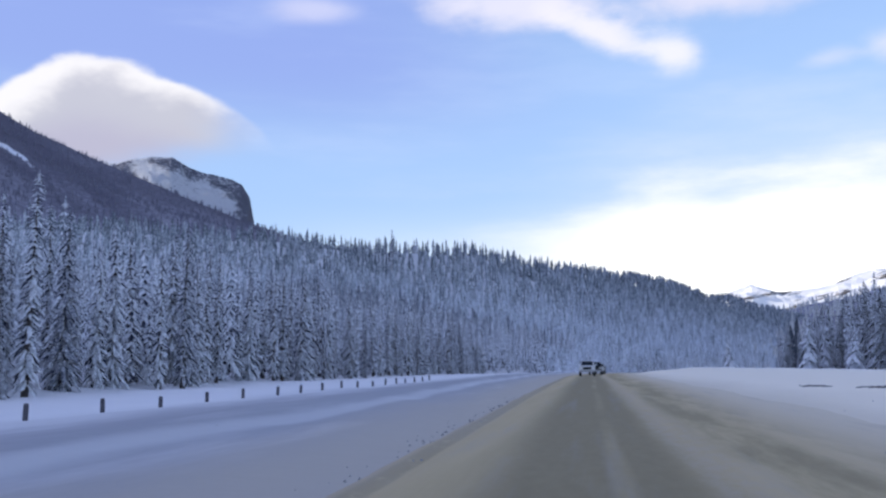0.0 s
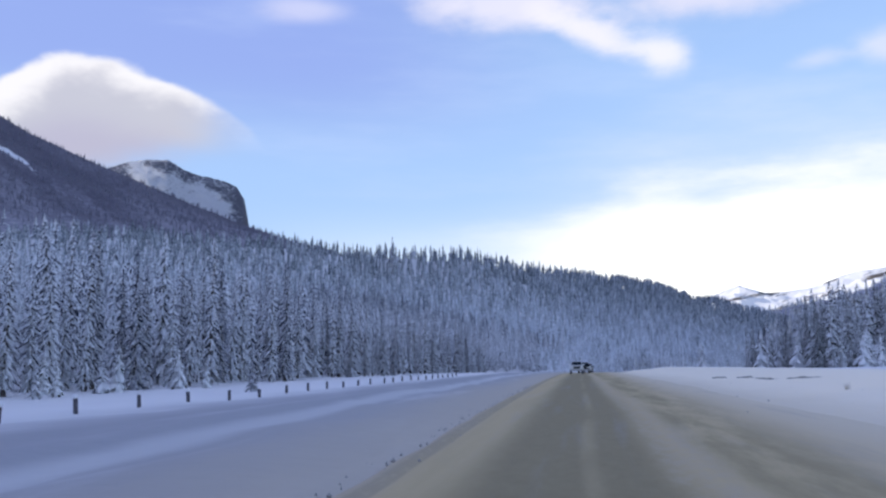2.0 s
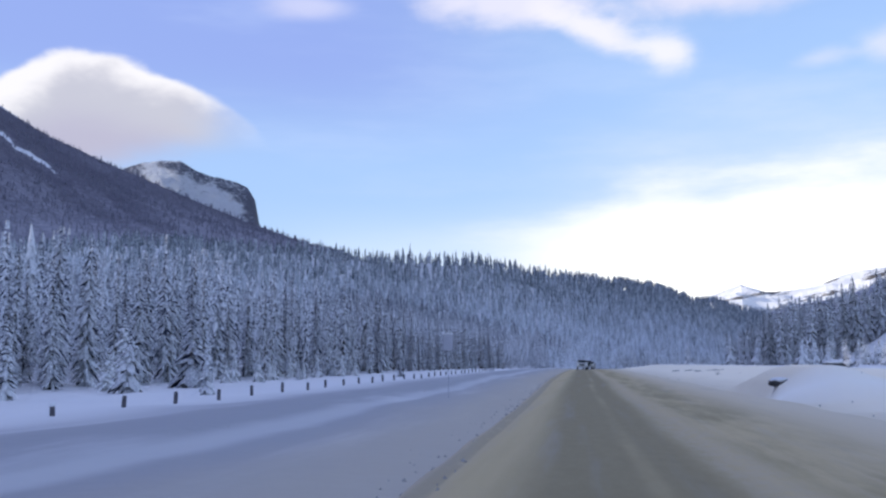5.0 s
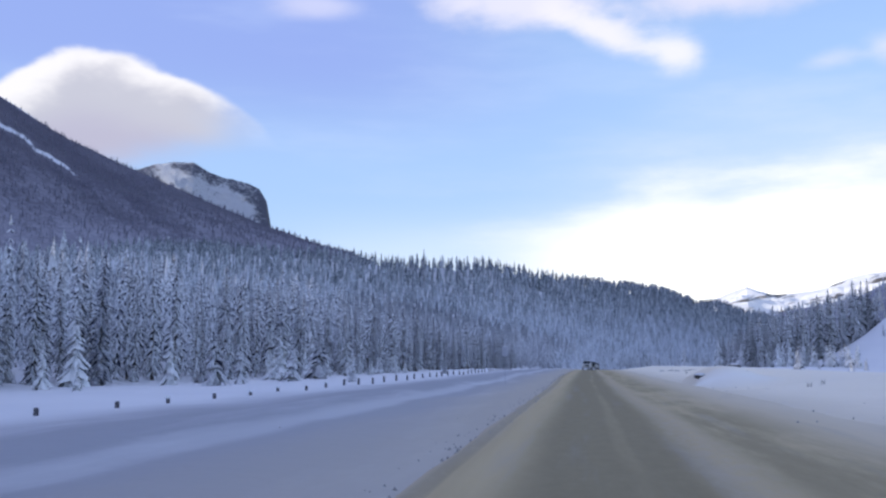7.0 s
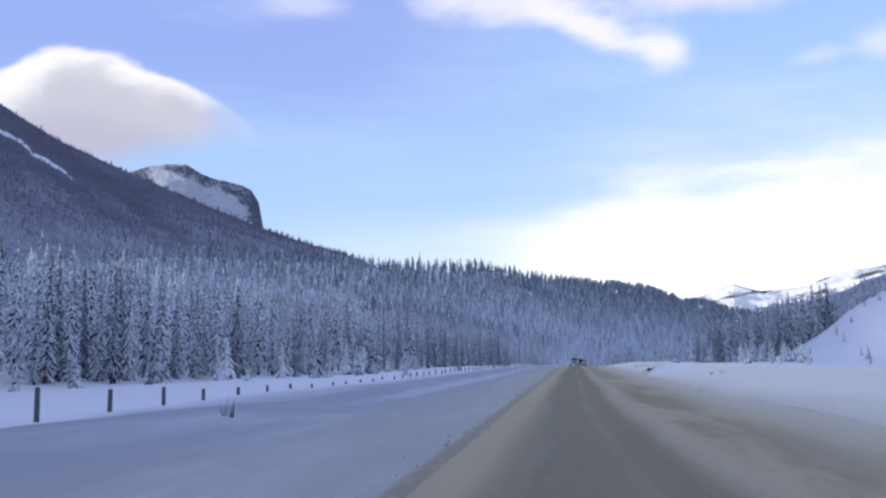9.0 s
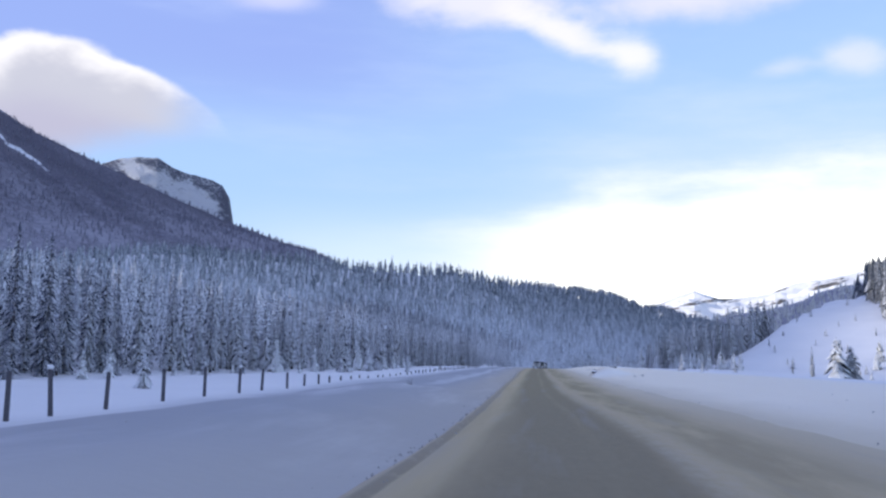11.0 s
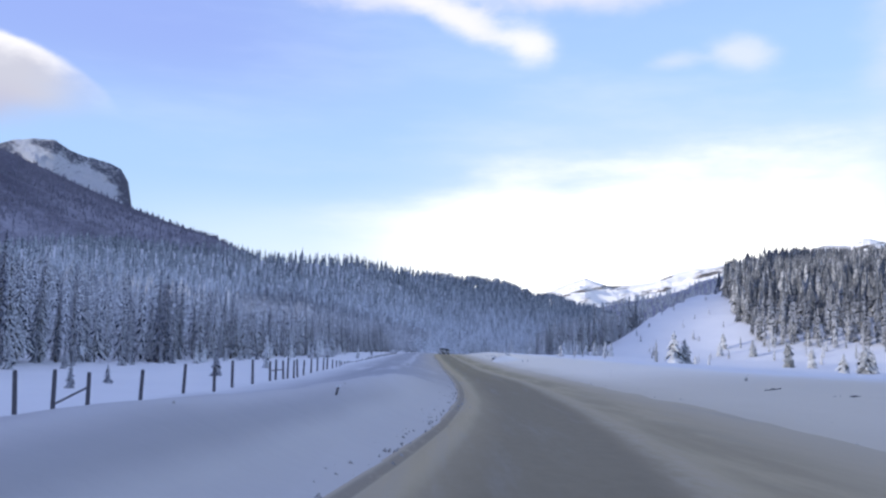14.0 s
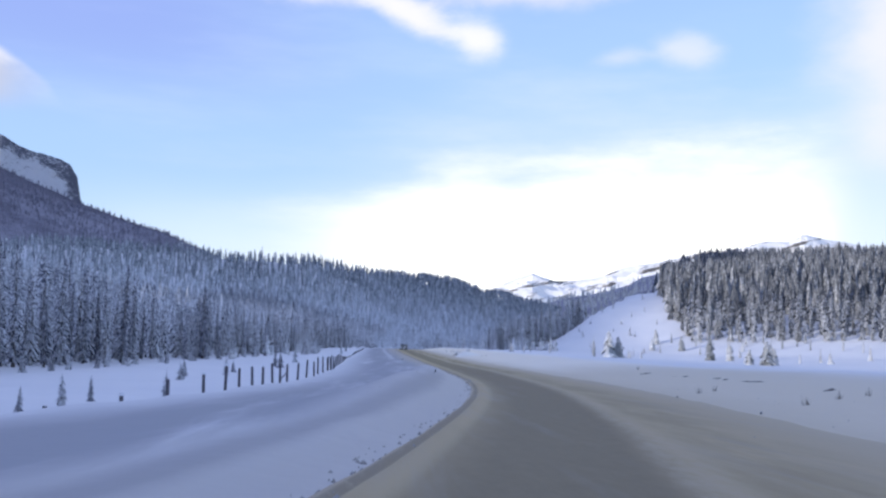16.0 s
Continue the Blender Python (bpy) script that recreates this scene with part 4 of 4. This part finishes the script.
PM, CM = post_mesh(), cap_mesh()
fence = tagged(new("fence"), "weathered wooden post fence half buried in drifted snow", "fence")
fr = np.random.default_rng(5)
POSTS_Y = [-181.8, -176.8, -172.8, -168.7, -165.6, -163.2, -160.6, -157.8, -154.9, -153.0, -150.9, -146.6, -141.7, -137.4, -133.9, -129.4, -124.7, -122.2, -120.1, -117.9, -115.8, -113.6, -110.3,
           -106.0, -101.9, -97.6, -93.9, -89.5] + [float(v) for v in np.arange(-85.9, 78, 3.55)]
made = {}
for y in POSTS_Y:
    x = float(road_x(y)) - 12.4 + fr.uniform(-0.08, 0.08)
    g0 = float(ground_z(x, y))
    tall = float(np.interp(y, [-182, -177, -173, -168, -116, -108, -95, -85, -75, -65, -50, -32, 60], [0.2, 0.35, 0.65, 1.05, 1.2, 1.12, 1.0, 0.62, 0.32, 0.2, 0.15, 0.38, 0.38])) * fr.uniform(0.88, 1.08)
    p_ = new("post", PM)
    p_.parent = fence
    p_.matrix_world = pose(x, y, g0 + tall - 1.2, fr.uniform(-2, 2), fr.uniform(-3, 3), fr.uniform(0, 360))
    made[y] = (x, g0)
    if fr.random() < 0.28:
        c_ = new("snow_cap", CM)
        c_.parent = p_
        c_.matrix_parent_inverse = Matrix.Identity(4)
        c_.matrix_basis = pose(0, 0, 1.22)


def rail(y0, y1, h0, h1):
    """A round brace rail between two posts."""
    p0, p1 = Vector((made[y0][0], y0, made[y0][1] + h0)), Vector((made[y1][0], y1, made[y1][1] + h1))
    bm = bmesh.new()
    m = Matrix.Translation((p0 + p1) / 2) @ (p1 - p0).to_track_quat("Z", "Y").to_matrix().to_4x4()
    bmesh.ops.create_cone(bm, cap_ends=True, segments=8, radius1=0.032, radius2=0.03, depth=(p1 - p0).length, matrix=m)
    part("rail", bm, POST, fence)


rail(-124.7, -122.2, 0.55, 0.55)
rail(-122.2, -120.1, 0.55, 0.55)
rail(-153.0, -150.9, 0.25, 0.65)


# ---------------------------------------------------------------- vehicles
PAINT = plain("dark_paint", (0.03, 0.032, 0.036), 0.3)
PAINT_W = plain("pale_paint", (0.72, 0.73, 0.75), 0.3)
RUBBER = plain("rubber", (0.02, 0.02, 0.02), 0.9)
STEEL = plain("steel", (0.4, 0.4, 0.42), 0.35, 0.9)
GLASS = plain("tinted_glass", (0.02, 0.025, 0.03), 0.05)
LAMP_M = plain("lamp_lens", (0.8, 0.8, 0.78), 0.1)


def box(sx, sy, sz, at, bevel=0.04, taper=None):
    bm = bmesh.new()
    bmesh.ops.create_cube(bm, size=1, matrix=Matrix.Translation(at) @ Matrix.Diagonal((sx, sy, sz, 1)))
    if taper:
        for v in bm.verts:
            if v.co.z > at[2]:
                v.co.x = at[0] + (v.co.x - at[0]) * taper[0]
                v.co.y = at[1] + (v.co.y - at[1]) * taper[1] + taper[2]
    if bevel:
        bmesh.ops.bevel(bm, geom=bm.edges[:], offset=bevel, segments=2, affect="EDGES")
    return bm


def wheel(parent, x, y):
    bm = bmesh.new()
    bmesh.ops.create_cone(bm, cap_ends=True, segments=20, radius1=0.38, radius2=0.38, depth=0.26, matrix=pose(x, y, 0.38, 0, 90, 0))
    bmesh.ops.bevel(bm, geom=bm.edges[:], offset=0.03, segments=1, affect="EDGES")
    w = part("wheel", bm, RUBBER, parent)
    bm = bmesh.new()
    bmesh.ops.create_cone(bm, cap_ends=True, segments=14, radius1=0.24, radius2=0.2, depth=0.28, matrix=pose(x, y, 0.38, 0, 90, 0))
    part("rim", bm, STEEL, w)


def pickup(paint, label):
    car = tagged(new("pickup_truck"), label, "truck", "following vehicles")
    body = part("body", box(1.95, 5.5, 0.62, (0, 0, 0.78), 0.09), paint, car)
    part("hood", box(1.8, 1.5, 0.22, (0, -1.85, 1.16), 0.08, (0.94, 0.98, 0.0)), paint, car)
    part("cab", box(1.8, 2.3, 0.75, (0, 0.05, 1.46), 0.1, (0.82, 0.72, 0.05)), paint, car)
    part("windshield", box(1.5, 0.06, 0.55, (0, -1.13, 1.5), 0.02, (0.86, 1, 0.36)), GLASS, car)
    for s in (-1, 1):
        part("side_window", box(0.05, 1.7, 0.4, (s * 0.83, 0.08, 1.55), 0.02, (1, 0.8, 0.0)), GLASS, car)
        hl = part("headlight", box(0.36, 0.08, 0.2, (s * 0.72, -2.76, 0.95), 0.03), LAMP_M, car)
        part("mirror", box(0.2, 0.12, 0.2, (s * 1.05, -0.75, 1.35), 0.03), paint, car)
        part("bed_side", box(0.12, 1.9, 0.35, (s * 0.9, 1.75, 1.2), 0.04), paint, car)
        for y in (-1.75, 1.75):
            wheel(car, s * 0.85, y)
    part("grille", box(1.0, 0.08, 0.3, (0, -2.76, 0.92), 0.03), RUBBER, car)
    part("bumper", box(1.95, 0.2, 0.24, (0, -2.78, 0.58), 0.06), STEEL, car)
    part("tailgate", box(1.7, 0.08, 0.4, (0, 2.68, 1.2), 0.03), paint, car)
    return car


truck = pickup(PAINT_W, "pale grey pickup truck with dark windows in the lane")
truck.matrix_world = pose(float(road_x(124)) - 0.5, 124, float(road_z(124)) + 0.01)
for y, paint, lab in ((150, PAINT, "dark pickup truck following in the lane"), (172, PAINT_W, "light pickup truck further back in the lane"), (194, PAINT, "dark pickup truck further back in the lane")):
    t_ = pickup(paint, lab)
    t_.matrix_world = pose(float(road_x(y)), y, float(road_z(y)) + 0.01)


# ---------------------------------------------------------------- small things beside the road
SIGN_BACK = plain("sign_sheet", (0.46, 0.47, 0.54), 0.6, 0.1, 0.15, 6)
sx, sy, sh = -4.76, -27.5, 1.79
gz = float(ground_z(sx, sy))
sign = tagged(new("road_sign"), "grey-backed road sign on a thin post with a snow ledge", "sign")
part("panel", box(0.33, 0.03, 0.54, (sx, sy, sh), 0.01), SIGN_BACK, sign)
part("edge_rail", box(0.03, 0.05, 0.56, (sx - 0.155, sy - 0.02, sh), 0.008), SIGN_BACK, sign)
part("post", box(0.022, 0.022, sh + 0.28 - gz + 0.3, (sx, sy + 0.04, (sh + 0.28 + gz - 0.3) / 2), 0.008), SIGN_BACK, sign)
bm = box(0.42, 0.12, 0.05, (sx, sy, sh + 0.295), 0.02)
part("snow_cap", bm, SNOW, sign, "ledge of snow")

mx, my = -4.7, -159.6
marker = tagged(new("marker_post"), "small dark stake tilted in the roadside bank", "post")
bm = box(0.045, 0.045, 0.44, (0, 0, -0.05), 0.01)
bmesh.ops.transform(bm, matrix=pose(mx, my, float(ground_z(mx, my)), 0, 14, 0), verts=bm.verts)
part("stake", bm, POST, marker)
part("snow_cap", box(0.09, 0.09, 0.04, (mx + 0.045, my, float(ground_z(mx, my)) + 0.17), 0.015), SNOW, marker)

# clods of frozen snow along the edges of the cleared road
cr = np.random.default_rng(17)
VV, FF = [], []
for i in range(1100):
    y = cr.uniform(-215, 40)
    side = cr.random()
    if side < 0.78:
        u = float(edge_l(y)) + cr.normal(-0.15, 0.22)
    elif side < 0.82:
        u = float(edge_l(y)) - cr.uniform(0.6, 6.0)
    else:
        u = cr.normal(7.2, 1.6)
    x = float(road_x(y)) + u
    s = cr.uniform(0.01, 0.03) * (1.6 if cr.random() < 0.15 else 1) * (1.15 if y < -130 and side < 0.78 else 1)
    z = max(float(ground_z(x, y)), float(road_z(y)) + 0.03)
    o = len(VV)
    ring = [(x + s * 1.2 * math.cos(k * 1.2566) * cr.uniform(0.7, 1.2), y + s * 1.4 * math.sin(k * 1.2566) * cr.uniform(0.7, 1.2), z - 0.02 + 0.35 * s * cr.random()) for k in range(5)]
    VV += ring + [(x + s * 0.2, y, z + s * cr.uniform(0.6, 1.0)), (x, y, z - 0.06)]
    for k in range(5):
        FF += [(o + k, o + (k + 1) % 5, o + 5), (o + (k + 1) % 5, o + k, o + 6)]
CLOD = plain("frozen_clod", (0.36, 0.35, 0.34), 0.8, 0, 0.3, 2)
tagged(new("snow_clods", mesh_of("snow_clods", VV, FF, CLOD)), "grey clods of frozen slush along the road edges", "snow", kind="stuff")

# dry stalks that stick out of the banks
STALK = plain("dry_stalk", (0.09, 0.075, 0.06), 0.9, 0, 0.3, 10)


def weed(x, y, r):
    ob = tagged(new("dry_weed"), "tuft of dark dry stalks poking from the snow", "plant", "dry weeds in the snow banks")
    bm = bmesh.new()
    for k in range(9):
        a, h, lean = r.uniform(0, 6.28), r.uniform(0.14, 0.34), r.uniform(0.02, 0.16)
        bx, by = 0.07 * math.cos(a * 3), 0.07 * math.sin(a * 2)
        pts = [bm.verts.new((bx + 0.012 * math.cos(q), by + 0.012 * math.sin(q), -0.05)) for q in (0, 2.09, 4.19)]
        tip = bm.verts.new((bx + lean * math.cos(a), by + lean * math.sin(a), h))
        for q in range(3):
            bm.faces.new((pts[q], pts[(q + 1) % 3], tip))
    part("stalks", bm, STALK, ob)
    ob.matrix_world = pose(x, y, float(ground_z(x, y)), 0, 0, r.uniform(0, 360))


for du, y in ((9.1, 11.5), (9.3, -40), (10.2, -38.5), (13.4, -125.5), (8.2, -178.4), (9.6, -177.2), (10.8, -176.5), (7.6, -165.6), (8.4, -165), (-5.6, -96)):
    weed(float(road_x(y)) + du, y, cr)

# broken edges of frozen crust where the plough bit into the right bank
CRUST = plain("dirty_crust", (0.16, 0.15, 0.14), 0.85, 0, 0.5, 4)


def crust(x0, y0, x1, y1, r):
    ob = tagged(new("snow_crust"), "broken edge of dirty frozen snow crust on the bank", "snow", "crust edges on the banks")
    bm, n, rows_ = bmesh.new(), 14, []
    for i in range(n + 1):
        t = i / n
        x, y = x0 + (x1 - x0) * t + r.normal(0, 0.10), y0 + (y1 - y0) * t + r.normal(0, 0.06)
        z, h = float(ground_z(x, y)), r.uniform(0.015, 0.085) * math.sin(math.pi * min(max(t, 0.04), 0.96)) ** 0.4
        rows_.append([bm.verts.new((x + dx, y + dy, z + dz)) for dx, dy, dz in ((0, -0.1, -0.04), (0.0, -0.06, h * 0.7), (0.02, 0.0, h), (0.05, 0.16, -0.04))])
    for p, q in zip(rows_, rows_[1:]):
        for j in range(3):
            bm.faces.new((p[j], q[j], q[j + 1], p[j + 1]))
    part("crust", bm, CRUST, ob)


for x0, y0, x1, y1 in ((9.0, 46, 9.3, 41), (9.5, 38, 9.8, 34), (9.8, 33, 10.1, 29.5), (10.3, 27.5, 11.6, 25.4), (11.2, -137.2, 12.0, -136.4), (11.9, -142.6, 13.3, -141.6), (12.6, -147.5, 13.8, -146.4),
                       (11.6, -155.2, 13.6, -154.4), (9.4, -170.6, 10.6, -169.4), (9.0, -177.4, 10.8, -175.6), (11.3, -154.0, 11.9, -153.6), (10.2, -9.0, 11.0, -8.2)):
    crust(x0, y0, x1, y1, cr)

# dark boulders on the right bank, capped with snow
def boulder(x, y, w, d, h, r):
    ob = tagged(new("boulder"), "low dark boulder capped with snow on the bank", "rock", "boulders on the bank")
    for nm, mat, k, lift in (("stone", STONE, 1.0, 0.0), ("snow_cap", SNOW, 0.82, 0.62)):
        bm = bmesh.new()
        bmesh.ops.create_icosphere(bm, subdivisions=3, radius=1.0)
        for v in bm.verts:
            n = 1 + 0.25 * noise.noise(v.co * 1.7 + Vector((x, y, 0))) + 0.1 * noise.noise(v.co * 5)
            v.co = Vector((v.co.x * w / 2 * n * k, v.co.y * d / 2 * n * k, v.co.z * h * n * (0.55 if lift else 0.8) + lift * h))
        part(nm, bm, mat, ob)
    ob.matrix_world = pose(x, y, float(ground_z(x, y)) + 0.1 * h, 0, 0, r)


STONE = plain("dark_stone", (0.06, 0.06, 0.062), 0.9, 0, 0.4, 3)
boulder(6.55, -24.9, 0.8, 0.5, 0.18, 8)
boulder(8.6, -24.0, 0.8, 0.6, 0.16, -12)
